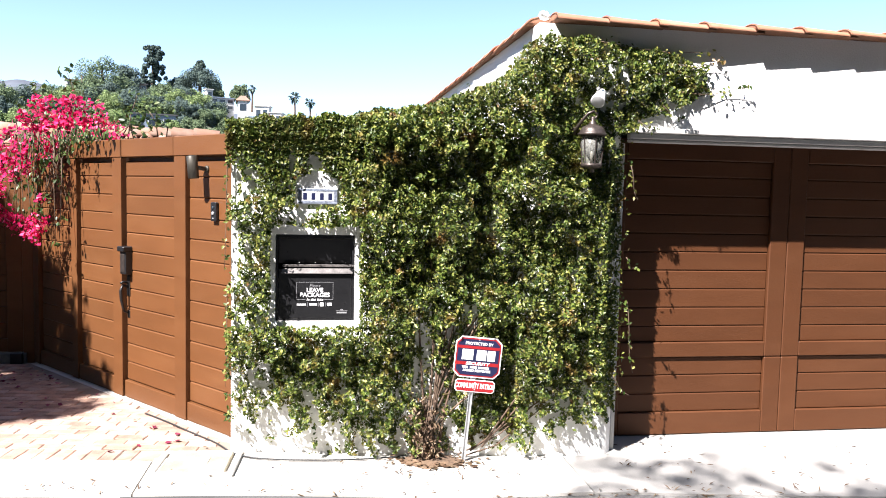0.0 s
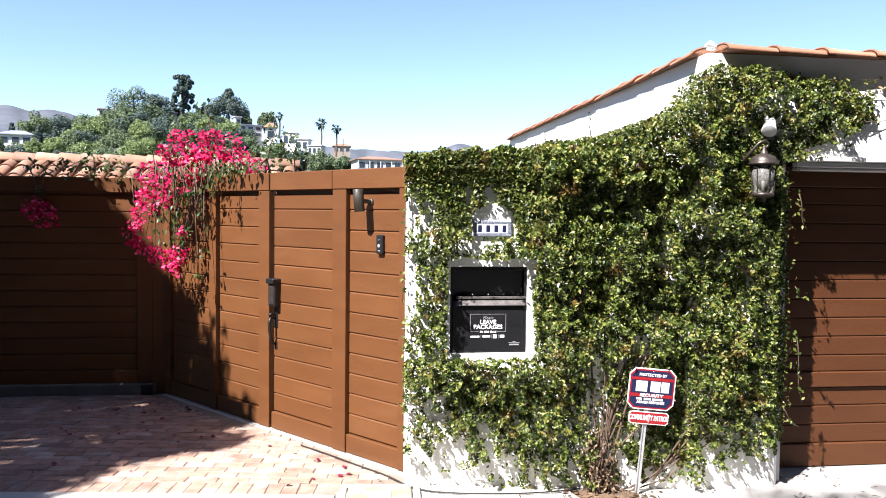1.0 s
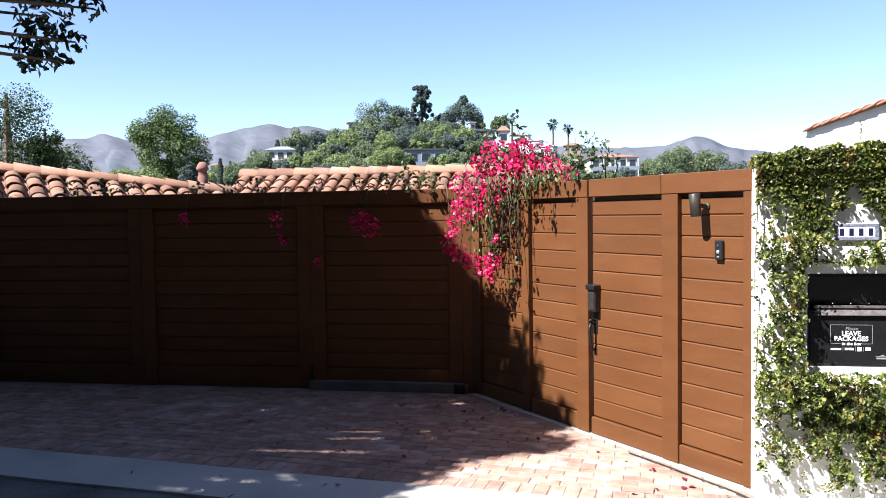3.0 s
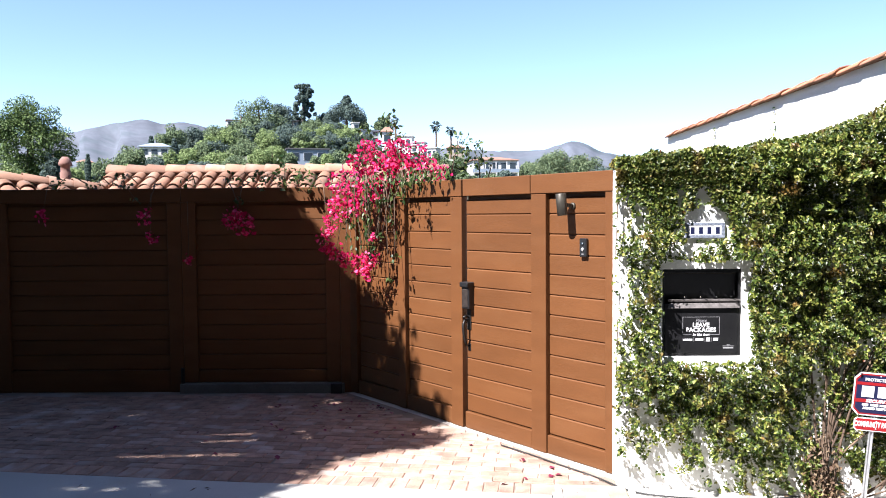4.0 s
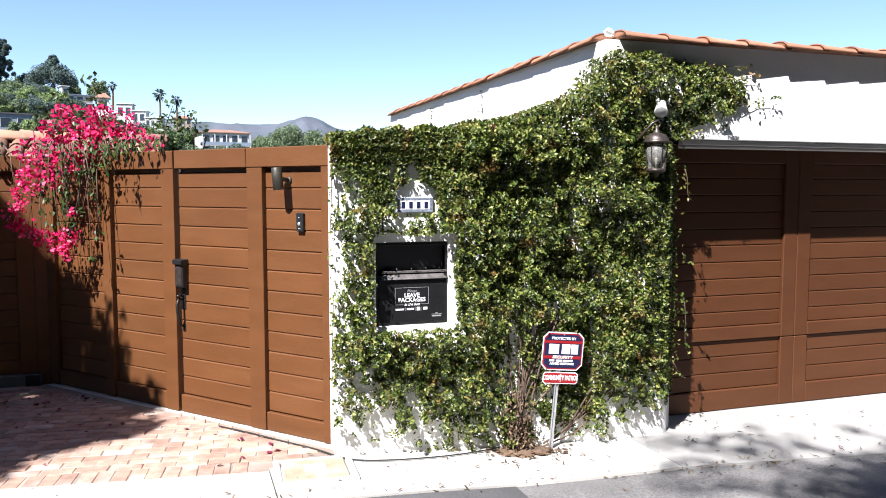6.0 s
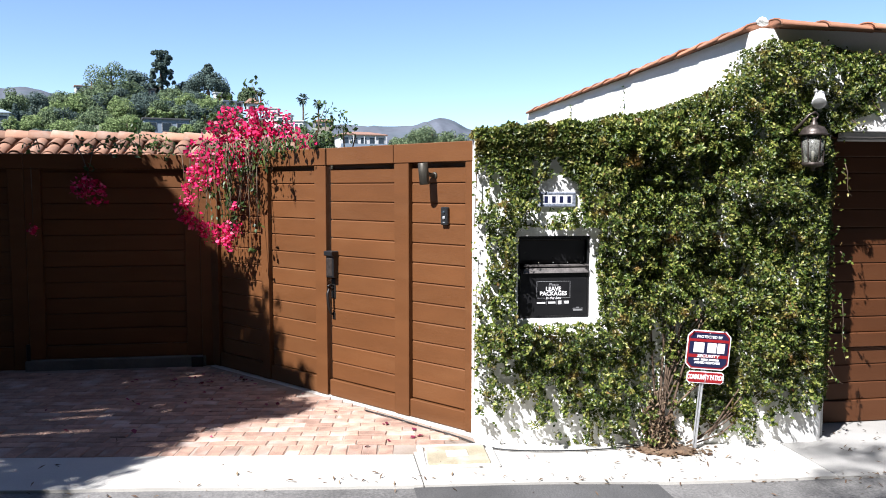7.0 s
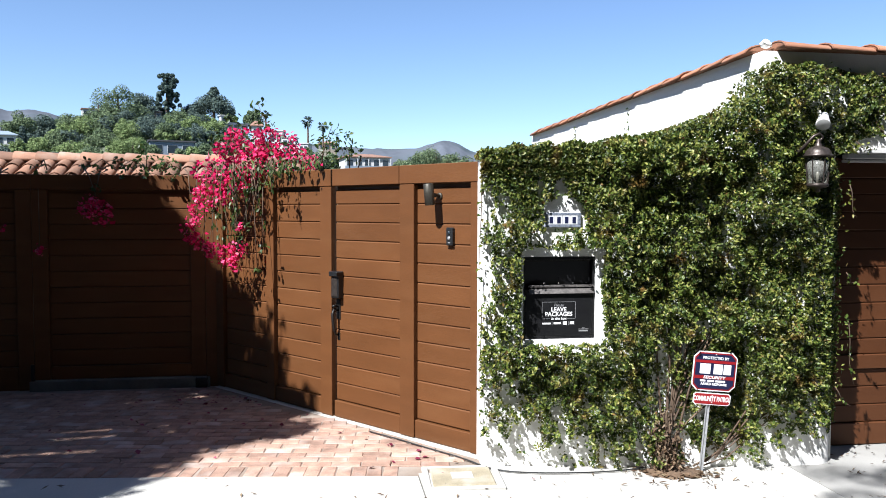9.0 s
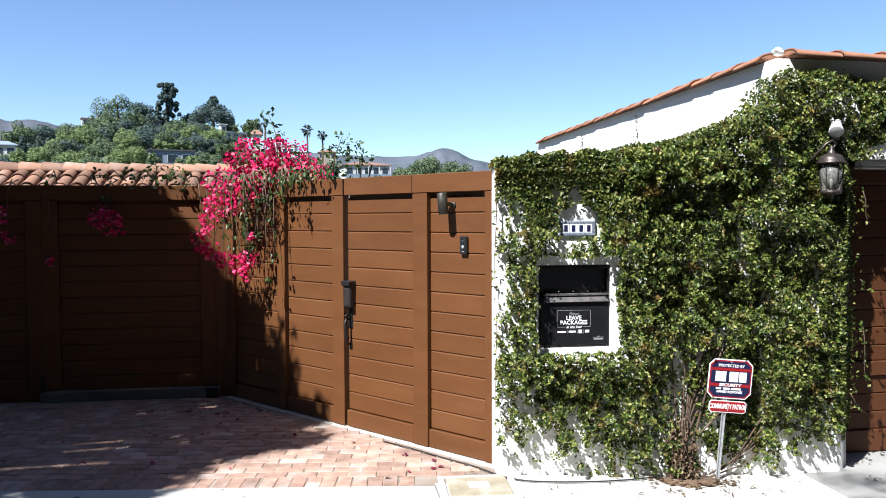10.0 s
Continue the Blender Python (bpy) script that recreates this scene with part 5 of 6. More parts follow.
blue = far_house("white and blue two-storey house with long balconies", -2.9, 150, 2.3, (8.6, 7, 4.2), HOUSE_WHITE, 12, FAR_ROOF, (5, 2), 0.7)
for z in (1.9,):
    part("balcony", boxes((-4.5, 4.5, -1.0, -0.08, z, z + 0.12), (-4.5, 4.5, -1.0, -0.92, z + 0.12, z + 0.6)), HOUSE_BLUE, blue)
for x in (-4.3, -2.1, 0, 2.1, 4.3):
    part("post", boxes((x - 0.08, x + 0.08, -0.98, -0.86, -0.5, 3.9)), HOUSE_WHITE, blue)
far_house("white hilltop house with a blue-grey roof", 6.4, 205, 5.3, (6.0, 6, 3.0), HOUSE_WHITE, 20, HOUSE_BLUE, (3, 2))
far_house("slim white stair tower of the hilltop house", 7.25, 204, 5.3, (1.5, 1.5, 4.9), HOUSE_WHITE, 20, HOUSE_WHITE, (1, 2))
far_house("white turret with a small red tiled roof", 5.0, 203, 5.1, (2.6, 2.6, 3.3), HOUSE_WHITE, 0, FAR_ROOF, (1, 1), 1.2)
far_house("white stepped house under the palms", 3.7, 200, 4.7, (3.4, 4, 3.5), HOUSE_WHITE, -10, HOUSE_WHITE, (2, 1))
far_house("white stepped house under the palms", 2.8, 198, 4.4, (3.2, 4, 3.0), HOUSE_WHITE, -12, HOUSE_WHITE, (2, 1))
far_house("white stepped house under the palms", 1.9, 196, 4.1, (3.4, 4, 2.5), HOUSE_WHITE, -15, HOUSE_WHITE, (3, 1))
far_house("low blue-grey house with a dark flat roof", 10.7, 135, 3.7, (6.9, 4, 2.5), HOUSE_BLUE, 5, FAR_FLAT, (3, 1))
far_house("small house among the hilltop trees", 12.0, 214, 6.25, (4.6, 4, 1.9), HOUSE_TAN, 5, FAR_FLAT, (3, 1))
far_house("white house with a pale gabled roof", 21.2, 160, 4.1, (5.4, 5, 1.9), HOUSE_WHITE, -10, HOUSE_BLUE, (3, 1), 0.8)
far_house("pale house high on the ridge", 15.9, 215, 6.2, (3.4, 3, 2.0), HOUSE_WHITE, 5, FAR_ROOF, (2, 1))
far_house("distant white house at the hill's foot", 26.9, 260, 2.9, (5.0, 4, 2.4), HOUSE_WHITE, 8, FAR_FLAT, (3, 1))
far_house("distant white house at the hill's foot", 25.6, 250, 3.1, (4.0, 4, 2.4), HOUSE_WHITE, -8, FAR_ROOF, (2, 1), 0.8)
far_house("low house with a dark flat roof near the gate", 16.5, 60, 2.65, (7.0, 5, 0.8), HOUSE_TAN, 0, FAR_FLAT, (4, 1))
far_house("tan house with a red roof on the far slope", 0.0, 280, 4.35, (6, 5, 2.4), HOUSE_TAN, 0, FAR_ROOF, (3, 1), 1.0)

# ---------------------------------------------------------------- parcel box in the wall


def parcel_box():
    w, h = BX1 - BX0 - 0.006, BZ1 - BZ0 - 0.006
    b = empty("parcel_box", pose((BX0 + BX1) / 2, WY + 0.018, BZ0 + 0.003))
    tagged(b, "black steel parcel drop box set into the white wall", "parcel box")
    hw = w / 2
    part("body", boxes((-hw, hw, 0.40, 0.41, 0, h), (-hw, -hw + 0.01, 0.02, 0.40, 0, h), (hw - 0.01, hw, 0.02, 0.40, 0, h), (-hw, hw, 0.02, 0.40, 0, 0.01), (-hw, hw, 0.02, 0.40, h - 0.01, h)), BLACK, b)
    part("frame", boxes((-hw, -hw + 0.016, 0, 0.02, 0, h), (hw - 0.016, hw, 0, 0.02, 0, h), (-hw + 0.016, hw - 0.016, 0, 0.02, h - 0.022, h), (-hw + 0.016, hw - 0.016, 0, 0.02, 0, 0.012), bevel=0.002), BLACK, b)
    bm = bmesh.new()
    box(bm, -hw + 0.018, hw - 0.018, 0, 0.008, -0.09, 0.088, m=pose(0, 0.055, 0.485, 6, 0, 0))
    part("chute", bm, BLACK, b)
    part("rail", boxes((-hw + 0.035, hw - 0.03, 0.022, 0.03, h - 0.034, h - 0.029)), STEEL, b)
    part("ledge", boxes((-hw + 0.045, hw - 0.004, -0.004, 0.03, 0.376, 0.392), bevel=0.002), WORN, b, "worn bare metal ledge")
    bm = bmesh.new()
    vs = [bm.verts.new(p) for p in ((-hw + 0.035, -0.022, 0.333), (hw - 0.012, -0.022, 0.333), (hw - 0.004, 0.0, 0.366), (-hw + 0.055, 0.0, 0.366))]
    r = bmesh.ops.extrude_face_region(bm, geom=[bm.faces.new(vs)])
    bmesh.ops.translate(bm, vec=(0, 0.01, -0.003), verts=[x for x in r["geom"] if isinstance(x, bmesh.types.BMVert)])
    bmesh.ops.recalc_face_normals(bm, faces=bm.faces[:])
    part("handle_lip", bm, WORN, b, "worn bare metal pull lip")
    door = part("door", boxes((-hw + 0.018, hw - 0.018, -0.002, 0.012, 0.014, 0.36), bevel=0.003), BLACK, b)
    for x in (-0.11, 0.0, 0.11, 0.21):
        part("rivet", lathe([(0.004, 0), (0.004, 0.003), (0.002, 0.005)], 8, pose(x, 0.018, 0.405, 90, 0, 0)), GALV, b)
    cx, y = -0.002, -0.004
    for x0, x1, z0, z1 in ((-0.128, 0.125, 0.268, 0.270), (-0.128, -0.126, 0.146, 0.268), (0.123, 0.125, 0.146, 0.268), (-0.128, -0.066, 0.146, 0.148), (0.062, 0.125, 0.146, 0.148)):
        part("border", boxes((x0, x1, y - 0.0006, y + 0.0015, z0, z1)), GREY_PRINT, door)
    lettering("words", "Please", 0.030, GREY_PRINT, door, cx, y, 0.245, 0, 0.3)
    lettering("words", "LEAVE", 0.042, WHITE, door, cx, y, 0.213, 0.0012)
    lettering("words", "PACKAGES", 0.042, WHITE, door, cx, y, 0.179, 0.0012)
    lettering("words", "in the box", 0.028, WHITE, door, cx, y, 0.147, 0.0004, 0.3)
    for x0, x1, z0, z1 in ((-0.125, -0.062, 0.106, 0.118), (-0.040, 0.014, 0.106, 0.120), (0.034, 0.060, 0.100, 0.126), (0.083, 0.115, 0.104, 0.124)):
        part("mark", boxes((x0, x1, y - 0.0006, y + 0.0015, z0, z1), bevel=0.0004), WHITE, door)
    for x in (-0.052, 0.024, 0.072):
        part("divider", boxes((x, x + 0.0015, y - 0.0006, y + 0.0015, 0.098, 0.128)), GREY_PRINT, door)
    for x0, x1, z0, z1 in ((0.145, 0.225, 0.066, 0.069), (0.150, 0.220, 0.050, 0.060), (0.175, 0.195, 0.072, 0.077)):
        part("mark", boxes((x0, x1, y - 0.0006, y + 0.0015, z0, z1)), GREY_PRINT, door)


parcel_box()

# ---------------------------------------------------------------- number plaque


def plaque():
    p = empty("number_plaque", pose(-0.022, WY - 0.004, 1.695))
    tagged(p, "glazed white tile number plaque with a blue-grey border", "house number")
    part("backing", boxes((-0.138, 0.138, -0.012, 0.003, -0.054, 0.054), bevel=0.003), WHITE_TILE, p)
    for x0, x1, z0, z1 in ((-0.136, 0.136, 0.034, 0.052), (-0.136, 0.136, -0.052, -0.034), (-0.136, -0.114, -0.0335, 0.0335), (0.114, 0.136, -0.0335, 0.0335)):
        part("border_tile", boxes((x0, x1, -0.018, -0.012, z0, z1), bevel=0.002), BLUE_TILE, p)
    for i in range(4):
        x = -0.0855 + 0.057 * i
        t = part("tile", boxes((x - 0.0275, x + 0.0275, -0.017, -0.012, -0.033, 0.033), bevel=0.002), WHITE_TILE, p)
        part("bar", boxes((x - 0.013, x + 0.013, -0.0185, -0.0168, -0.023, 0.023)), NAVY, t)


plaque()

# ---------------------------------------------------------------- lantern and floodlight


def lantern():
    l = empty("wall_lantern", pose(1.89, WY - 0.14, 1.94))
    tagged(l, "dark bronze wall lantern with seeded glass among the ivy", "wall lamp")
    part("base", lathe([(0.012, -0.035), (0.022, -0.03), (0.018, -0.012), (0.05, -0.006), (0.074, 0.004), (0.076, 0.022), (0.068, 0.028)], 24), BRONZE, l, smooth=True)
    part("glass", lathe([(0.064, 0.029), (0.080, 0.222)], 24), GLASS, l, "clear seeded glass", smooth=True).visible_shadow = False
    part("bulb", lathe([(0.010, 0.03), (0.010, 0.07), (0.014, 0.09), (0.012, 0.11), (0.004, 0.12)], 12), BULB, l, smooth=True)
    for i in range(6):
        a = math.pi / 6 + i * math.pi / 3
        part("bar", tube([(0.068 * math.cos(a), 0.068 * math.sin(a), 0.027), (0.084 * math.cos(a), 0.084 * math.sin(a), 0.224)], 0.0045, 6), BRONZE, l)
    part("roof", lathe([(0.086, 0.222), (0.102, 0.224), (0.105, 0.236), (0.092, 0.244), (0.088, 0.262), (0.070, 0.285), (0.040, 0.298), (0.024, 0.305), (0.026, 0.318), (0.013, 0.328),
                        (0.018, 0.345), (0.008, 0.358)], 28), BRONZE, l, smooth=True)
    part("arm", tube([(-0.10, 0.125, 0.26), (-0.095, 0.08, 0.27), (-0.075, 0.03, 0.32), (-0.04, 0.0, 0.375), (0.0, -0.01, 0.395), (0.03, -0.005, 0.375), (0.022, 0, 0.350), (0.0, 0, 0.352)],
                     [0.016, 0.015, 0.012, 0.010, 0.009, 0.008, 0.008, 0.008], 10), BRONZE, l, smooth=True)
    part("wall_plate", lathe([(0.058, 0), (0.060, 0.012), (0.045, 0.024), (0.03, 0.04)], 24, pose(-0.10, 0.14, 0.27, 90, 0, 0)), BRONZE, l, smooth=True)


lantern()


def floodlight():
    f = empty("floodlight", pose(1.945, WY - 0.06, 2.44))
    tagged(f, "small white outdoor floodlight fixed to the wall", "floodlight")
    part("head", lathe([(0.03, -0.075), (0.045, -0.06), (0.05, 0.0), (0.062, 0.055), (0.064, 0.07), (0.056, 0.072)], 20, pose(0, -0.05, 0.0, 128, 0, -35) @ Matrix.Diagonal((0.8, 0.8, 0.9, 1))), WHITE_PLASTIC, f, smooth=True)
    part("arm", tube([(0, 0.055, 0.10), (0.01, 0.03, 0.09), (0.0, -0.02, 0.03)], 0.014, 8), WHITE_PLASTIC, f, smooth=True)
    part("wall_plate", lathe([(0.05, 0), (0.05, 0.012), (0.03, 0.02)], 16, pose(0, 0.062, 0.11, 90, 0, 0)), WHITE_PLASTIC, f, smooth=True)


floodlight()

# ---------------------------------------------------------------- things on the side gate


def gate_spot(s, z):
    return GM @ Matrix.Translation((-s, 0.028, z))


def gate_lamp():
    g = empty("gate_lamp", gate_spot(0.375, 1.885))
    tagged(g, "cylindrical weathered metal up-light on the gate", "wall lamp")
    part("housing", lathe([(0.034, -0.083), (0.039, -0.080), (0.039, 0.08), (0.036, 0.083), (0.033, 0.076)], 24, pose(0, -0.115, 0.0, 3, -4, 0)), STEEL, g, smooth=True)
    part("arm", tube([(0.012, 0.0, -0.01), (0.010, -0.06, -0.005), (0.0, -0.09, 0.0)], 0.016, 8), STEEL, g, smooth=True)
    part("wall_plate", lathe([(0.026, 0), (0.026, 0.01), (0.02, 0.016)], 20, pose(0.012, 0, -0.01, 90, 0, 0)), STEEL, g, smooth=True)


gate_lamp()


def door_bell():
    k = empty("door_bell", gate_spot(0.245, 1.562))
    tagged(k, "slim black video door bell on the gate", "door bell")
    part("body", boxes((-0.034, 0.034, -0.03, 0, -0.07, 0.07), bevel=0.006), BLACK, k)
    part("lens", lathe([(0.012, 0), (0.012, 0.004), (0.006, 0.007)], 16, pose(0, -0.03, 0.03, 90, 0, 0)), FAR_GLASS, k, smooth=True)
    part("button", lathe([(0.013, 0), (0.013, 0.005), (0.010, 0.007)], 16, pose(0, -0.03, -0.012, 90, 0, 0)), GALV, k, "pale round button", smooth=True)
    part("mark", boxes((-0.010, 0.010, -0.0312, -0.0295, -0.05, -0.044)), GREY_PRINT, k)


door_bell()


def gate_lock():
    k = empty("gate_lock", gate_spot(1.545, 1.105))
    tagged(k, "black keypad lock with hood on the gate edge", "lock")
    part("body", boxes((-0.052, 0.045, -0.062, 0.0, -0.115, 0.085), bevel=0.006), BLACK, k)
    part("hood", boxes((-0.056, 0.049, -0.085, 0.0, 0.078, 0.122), bevel=0.006), BLACK, k)
    part("keypad", boxes((-0.040, 0.030, -0.066, -0.060, -0.10, 0.06), bevel=0.003), BRONZE, k, "worn grey keypad cover")


gate_lock()


def gate_handle():
    k = empty("pull_handle", gate_spot(1.562, 0.78))
    tagged(k, "curved black iron thumb-latch handle on the gate", "door handle")
    part("plate", boxes((-0.026, 0.026, -0.008, 0.0, 0.02, 0.20), bevel=0.004), BLACK_IRON, k)
    part("thumb_latch", tube([(0, -0.005, 0.13), (0.002, -0.045, 0.145), (0.004, -0.075, 0.135)], [0.008, 0.009, 0.012], 8), BLACK_IRON, k, smooth=True)
    part("grip", tube([(0, -0.006, 0.10), (0, -0.055, 0.115), (0.0, -0.075, 0.07), (0, -0.070, 0.0), (0, -0.055, -0.07), (0, -0.04, -0.11), (0, -0.006, -0.125)],
                      [0.011, 0.012, 0.013, 0.013, 0.011, 0.009, 0.008], 10), BLACK_IRON, k, smooth=True)
    part("foot_plate", boxes((-0.018, 0.018, -0.007, 0.0, -0.165, -0.10), bevel=0.003), BLACK_IRON, k)


gate_handle()

# ---------------------------------------------------------------- yard sign


def clipped(w, h, c):
    return [(-w + c, -h), (w - c, -h), (w, -h + c), (w, h - c), (w - c, h), (-w + c, h), (-w, h - c), (-w, -h + c)]


def yard_sign():
    s = empty("yard_sign", pose(1.022, 5.315, gz(1.0) + 0.015, 0, 5.0, -4))
    tagged(s, "red and navy octagonal security yard sign on a leaning metal post", "sign")
    part("post", boxes((-0.014, 0.014, 0.004, 0.010, -0.05, 0.86), (-0.014, -0.009, -0.006, 0.004, -0.05, 0.86), (0.009, 0.014, -0.006, 0.004, -0.05, 0.86), bevel=0.001), GALV, s, "galvanised channel post")
    b = part("panel", outline([(x + 0.02, z + 0.745) for x, z in clipped(0.166, 0.145, 0.04)], -0.010, -0.006), WHITE, s)
    part("field", outline([(x + 0.02, z + 0.745) for x, z in clipped(0.158, 0.137, 0.037)], -0.0115, -0.0102), RED, b)
    part("field", outline([(x + 0.02, z + 0.745) for x, z in clipped(0.148, 0.127, 0.034)], -0.013, -0.0117), NAVY, b)
    part("stripe", boxes((-0.128, 0.168, -0.0142, -0.0132, 0.806, 0.826)), RED, b)
    part("stripe", boxes((-0.128, 0.168, -0.0142, -0.0132, 0.688, 0.712)), RED, b)
    y = -0.0148
    lettering("words", "PROTECTED BY", 0.028, WHITE, b, 0.02, y, 0.843, 0.0006)
    # the maker's mark, as plain shapes
    part("mark", outline([(-0.095, 0.726), (-0.015, 0.726), (-0.015, 0.800), (-0.095, 0.800)], y - 0.001, y), WHITE, b)
    part("mark", outline([(x + 0.043, z + 0.763) for x, z in clipped(0.034, 0.037, 0.002)], y - 0.001, y), WHITE, b)
    part("mark", outline([(x + 0.113, z + 0.763) for x, z in clipped(0.028, 0.037, 0.002)], y - 0.001, y), WHITE, b)
    lettering("words", "SECURITY", 0.030, WHITE, b, 0.02, y, 0.700, 0.0008, 0.15, 1.25)
    for x0, x1 in ((-0.085, -0.045), (-0.03, 0.02), (0.03, 0.105)):
        part("bar", boxes((x0, x1, y - 0.001, y, 0.667, 0.681)), WHITE, b)
    lettering("words", "ARMED RESPONSE", 0.024, WHITE, b, 0.02, y, 0.650, 0.0008)
    c = part("lower_panel", outline([(x + 0.02, z + 0.540) for x, z in clipped(0.142, 0.044, 0.016)], -0.010, -0.006), WHITE, s)
    part("field", outline([(x + 0.02, z + 0.540) for x, z in clipped(0.136, 0.038, 0.014)], -0.0115, -0.0102), RED, c)
    lettering("words", "COMMUNITY PATROL", 0.050, WHITE, c, 0.02, -0.0122, 0.540, 0.0016, 0, 0.56)
    for z in (0.60, 0.87, 0.565, 0.515):
        part("rivet", lathe([(0.005, 0), (0.005, 0.002), (0.003, 0.004)], 8, pose(0.02, -0.013, z, 90, 0, 0)), GALV, s)


yard_sign()

# ---------------------------------------------------------------- ground details


def utility_cover():
    u = empty("utility_cover", pose(-0.79, 5.20, gz(-0.8) + 0.010, 0, 0, -3))
    tagged(u, "worn concrete meter box cover set in the pavement", "utility cover")
    part("frame", boxes((-0.27, 0.27, -0.24, -0.19, -0.03, 0.012), (-0.27, 0.27, 0.19, 0.22, -0.03, 0.012), (-0.27, -0.225, -0.19, 0.19, -0.03, 0.012), (0.225, 0.27, -0.19, 0.19, -0.03, 0.012), bevel=0.006), CONCRETE, u)
    part("lid", boxes((-0.212, 0.212, -0.177, 0.177, -0.03, 0.014), bevel=0.008), LID, u, "rust-stained tan concrete lid")
    part("centre_plate", boxes((-0.075, 0.075, -0.06, 0.07, 0.013, 0.0185), bevel=0.003), CONCRETE, u, "pale square plate")
    part("gap", boxes((-0.225, 0.225, -0.19, 0.19, -0.03, -0.012)), SOIL, u)


utility_cover()

pts = [(-1.42, 6.42), (-1.2, 6.18), (-0.92, 5.82), (-0.77, 5.66), (-0.67, 5.52), (-0.6, 5.39), (-0.51, 5.31), (-0.36, 5.25), (-0.03, 5.235), (0.32, 5.275), (0.56, 5.35), (0.68, 5.40)]
fine = []
for a, b in zip(pts, pts[1:]):
    for k in range(4):
        f = k / 4
        fine.append((a[0] + (b[0] - a[0]) * f, a[1] + (b[1] - a[1]) * f))
fine = [(sum(q[0] for q in fine[max(0, i - 2):i + 3]) / len(fine[max(0, i - 2):i + 3]), sum(q[1] for q in fine[max(0, i - 2):i + 3]) / len(fine[max(0, i - 2):i + 3])) for i in range(len(fine))]
ob = part("cable", tube([(x, y, gz(x) + 0.020) for x, y in fine], 0.006, 6), CABLE, smooth=True)
tagged(ob, "thin black cable lying along the pavement and wall", "cable")

bm = bmesh.new()
rnd = random.Random(9)
ring = []
c = bm.verts.new((0.80, 5.30, gz(0.8) + 0.035))
for i in range(28):
    a = i / 28 * 2 * math.pi
    rr = 1 + 0.3 * noise.noise((math.cos(a) * 2, math.sin(a) * 2, 0))
    ring.append((bm.verts.new((0.80 + 0.14 * rr * math.cos(a), 5.30 + 0.09 * rr * math.sin(a), gz(0.8) + 0.03)), bm.verts.new((0.80 + 0.25 * rr * math.cos(a), 5.30 + 0.14 * rr * math.sin(a), gz(0.8 + 0.3 * math.cos(a)) + 0.004))))
for i in range(28):
    j = (i + 1) % 28
    bm.faces.new((c, ring[i][0], ring[j][0]))
    bm.faces.new((ring[i][0], ring[i][1], ring[j][1], ring[j][0]))
tagged(part("mulch", bm, SOIL), "patch of dry brown mulch at the ivy's foot", "mulch", kind="stuff")


def litter(name, spots, size, mat, wide, label, seed):
    """Fallen leaves or petals lying on the ground."""
    rr = random.Random(seed)
    P = []
    for x, y, sx, sy, n in spots:
        for i in range(n):
            px, py = rr.gauss(x, sx), rr.gauss(y, sy)
            if py > min(8.25, 5.60 + 1.183 * (-0.62 - px)) - 0.05 and px < -0.6 or (px >= -0.6 and px < 2.2 and py > 5.38) or py > 8.2 or (px > 2.2 and py > 5.8):
                continue
            P.append((px, py, gz(px) + (0.020 if py > kerb_line(px) else 0.0)))
    P = np.array(P)
    N = np.tile(np.array([[0, 0, 1.0]]), (len(P), 1)) + RNG.normal(0, 0.22, P.shape)
    ob = leaves(name, P, N, RNG.uniform(size * 0.6, size * 1.4, len(P)), mat, None, wide=wide, hang=0.0, fold=0.12)
    tagged(ob, label, "litter", kind="stuff")


litter("fallen_leaves", [(-4, 5.0, 2.5, 0.35, 50), (0.5, 4.85, 1.2, 0.22, 20), (3.2, 4.9, 1.0, 0.4, 55), (-5, 7, 2.0, 0.8, 60), (0.8, 5.15, 0.3, 0.1, 50), (0, 3.6, 3, 0.6, 60), (2.4, 5.3, 0.3, 0.2, 20), (2.0, 4.72, 0.4, 0.035, 30), (2.7, 4.64, 0.4, 0.04, 40), (0.4, 4.7, 0.6, 0.03, 30), (-2.2, 4.84, 0.9, 0.05, 40)], 0.05, DRY_LEAF, 0.2, "thin dry brown leaves scattered on the paving", 1)
litter("fallen_petals", [(-2.7, 7.7, 0.35, 0.25, 70), (-2.0, 6.9, 0.5, 0.3, 14), (-3.5, 6.6, 1.2, 0.6, 22), (-1.0, 5.85, 0.25, 0.2, 14), (-0.65, 5.2, 0.2, 0.1, 8)], 0.042, PETAL_DRY, 0.8, "faded pink petals scattered on the bricks", 2)
litter("ivy_litter", [(0.8, 5.27, 0.14, 0.06, 180)], 0.05, DRY_LEAF, 0.5, "dry leaf litter at the ivy's foot", 4)

# concrete threshold along the foot of the side gate
bm = boxes((-3.45, 0.10, -0.05, 0.06, -0.3, 0.0), bevel=0.006)
ob = part("gate_threshold", bm, PALE_CEMENT)
ob.matrix_world = GM @ Matrix.Translation((0, 0, -0.078))
tagged(ob, "pale concrete threshold under the side gate", "threshold", kind="structure")

# ---------------------------------------------------------------- driveway bricks
drive = empty("brick_drive", pose(-3.0, 6.5, gz(-3)))
tagged(drive, "weathered red brick driveway with pale mortar", "driveway", kind="structure")


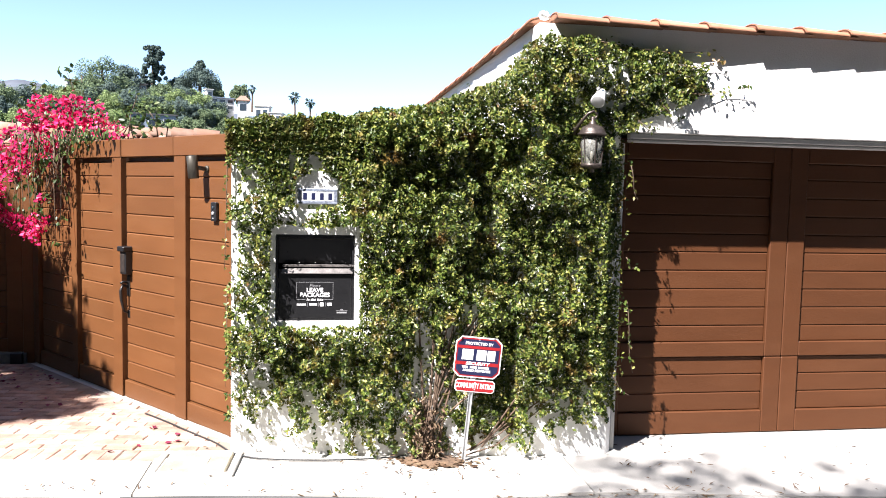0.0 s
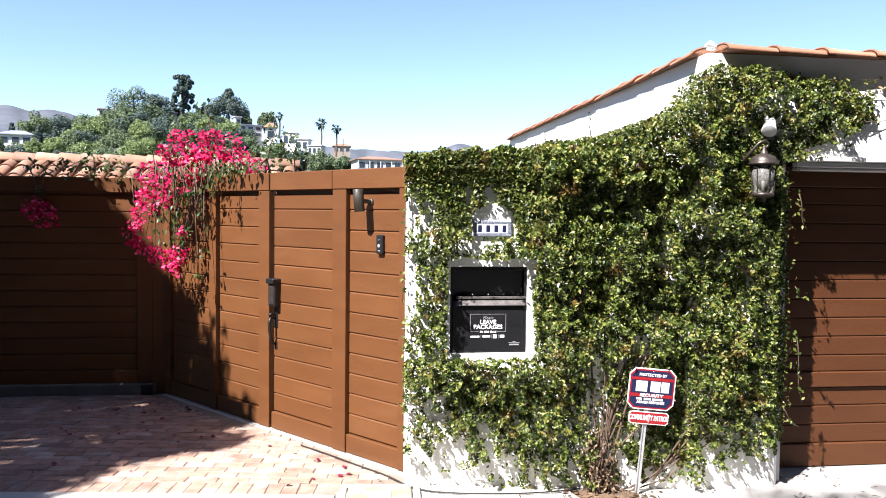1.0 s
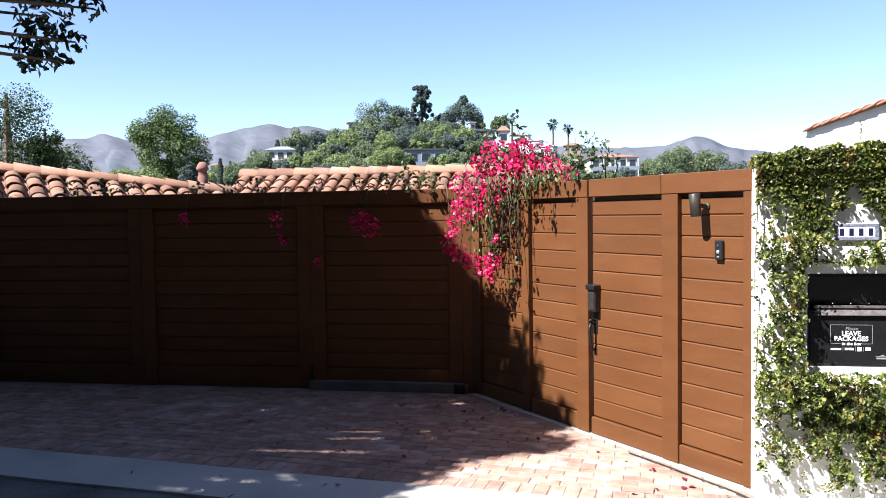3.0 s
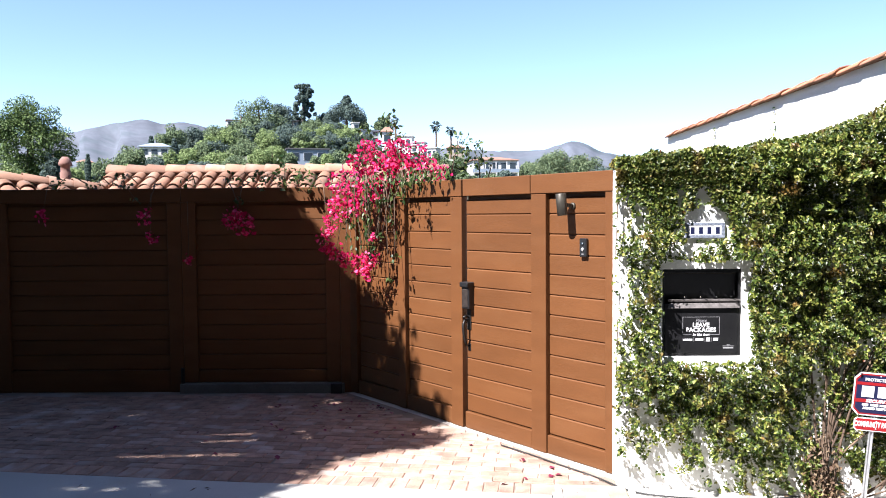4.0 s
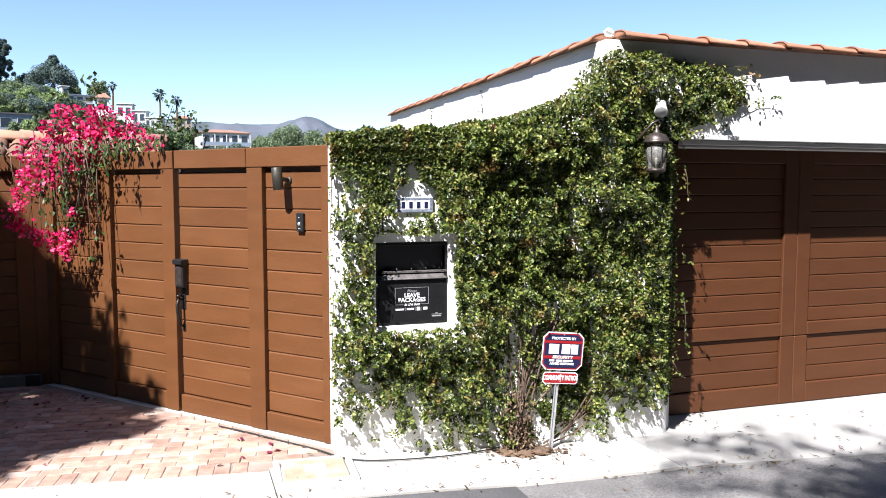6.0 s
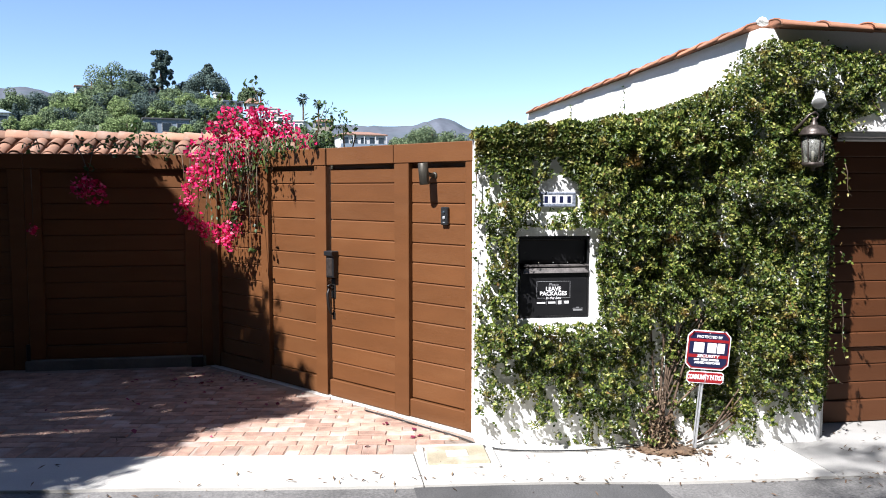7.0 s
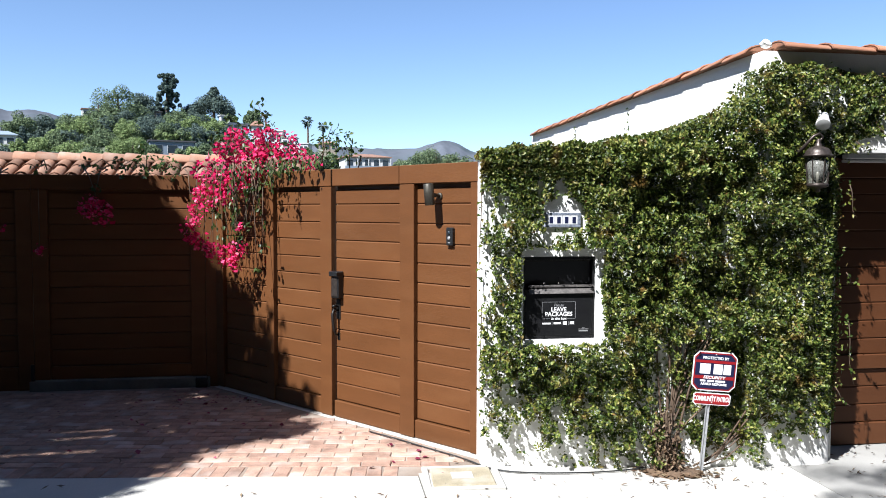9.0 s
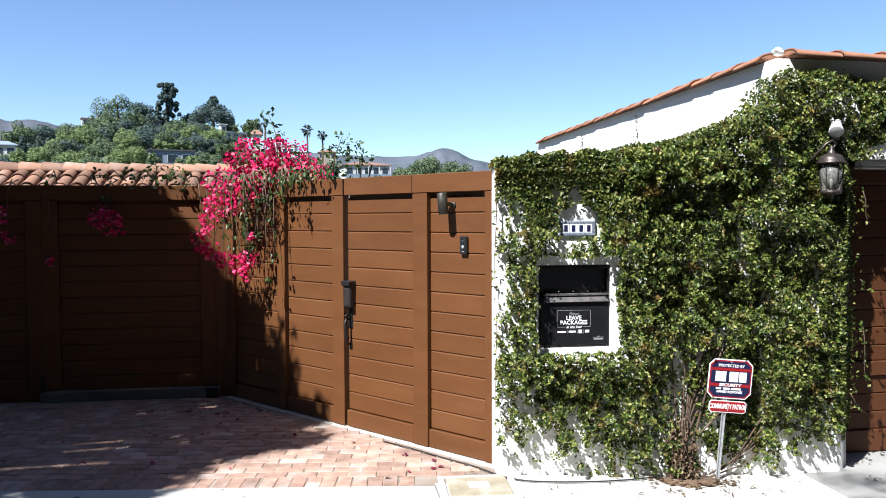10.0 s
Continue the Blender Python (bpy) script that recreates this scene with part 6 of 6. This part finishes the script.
def brick_mesh(lx, ly, seed):
    rr = random.Random(seed)
    hx, hy, b = lx / 2, ly / 2, 0.006
    j = [rr.uniform(-0.003, 0.003) for _ in range(8)]
    lo = [(-hx + j[0], -hy + j[1]), (hx + j[2], -hy + j[3]), (hx + j[4], hy + j[5]), (-hx + j[6], hy + j[7])]
    vs = [(x, y, -0.03) for x, y in lo] + [(x, y, 0.0) for x, y in lo] + [(x - math.copysign(b, x), y - math.copysign(b, y), 0.006) for x, y in lo]
    fs = [(8, 9, 10, 11)]
    for k in range(4):
        n = (k + 1) % 4
        fs += [(k, n, 4 + n, 4 + k), (4 + k, 4 + n, 8 + n, 8 + k)]
    return vs, fs


BRICKS = [mesh_from("brick", *brick_mesh(0.211, 0.104, s), BRICK) for s in range(4)]
ANG = math.atan(-0.124)
rest_v, rest_f = [], []
made = 0
rnd = random.Random(21)
ca, sa = math.cos(ANG), math.sin(ANG)
rows = []
for r in range(-1, 42):
    soldier = r == -1
    pitch = 0.108 if soldier else 0.216
    for k in range(-110, 20):
        u = k * pitch + (0 if soldier or r % 2 else 0.108) + rnd.gauss(0, 0.004)
        v = 0.105 if soldier else 0.27 + r * 0.109 + rnd.gauss(0, 0.002)
        x, y = u * ca - v * sa, 5.13 + u * sa + v * ca
        gate_gap = ((Vector((x, y, 0)) - GA).cross((GB - GA).normalized())).z
        if x < -11.5 or y > BACK_Y - 0.14 or x > -0.72:
            continue
        if gate_gap > -0.13 or (x > -1.20 and y < 5.46):
            continue
        rows.append((x, y, soldier))
rows.sort(key=lambda q: (q[0] + 2.2) ** 2 * 0.5 + (q[1] - 5.2) ** 2)
for n, (x, y, soldier) in enumerate(rows):
    m = pose(x, y, gz(x) + 0.003 + rnd.gauss(0, 0.0018), rnd.gauss(0, 0.5), rnd.gauss(0, 0.5), math.degrees(ANG) + (90 if soldier else 0) + rnd.gauss(0, 0.7))
    if n < 300:
        b = new("brick", BRICKS[n % 4])
        b.parent = drive
        b.matrix_local = pose(3.0, -6.5, -gz(-3)) @ m
    else:
        vs, fs = brick_mesh(0.211, 0.104, n % 7)
        k = len(rest_v)
        rest_v += [tuple(m @ Vector(p) - Vector((-3.0, 6.5, gz(-3)))) for p in vs]
        rest_f += [tuple(i + k for i in f) for f in fs]
ob = new("bricks", mesh_from("bricks", rest_v, rest_f, BRICK))
ob.parent = drive
tagged(ob, kind="stuff")
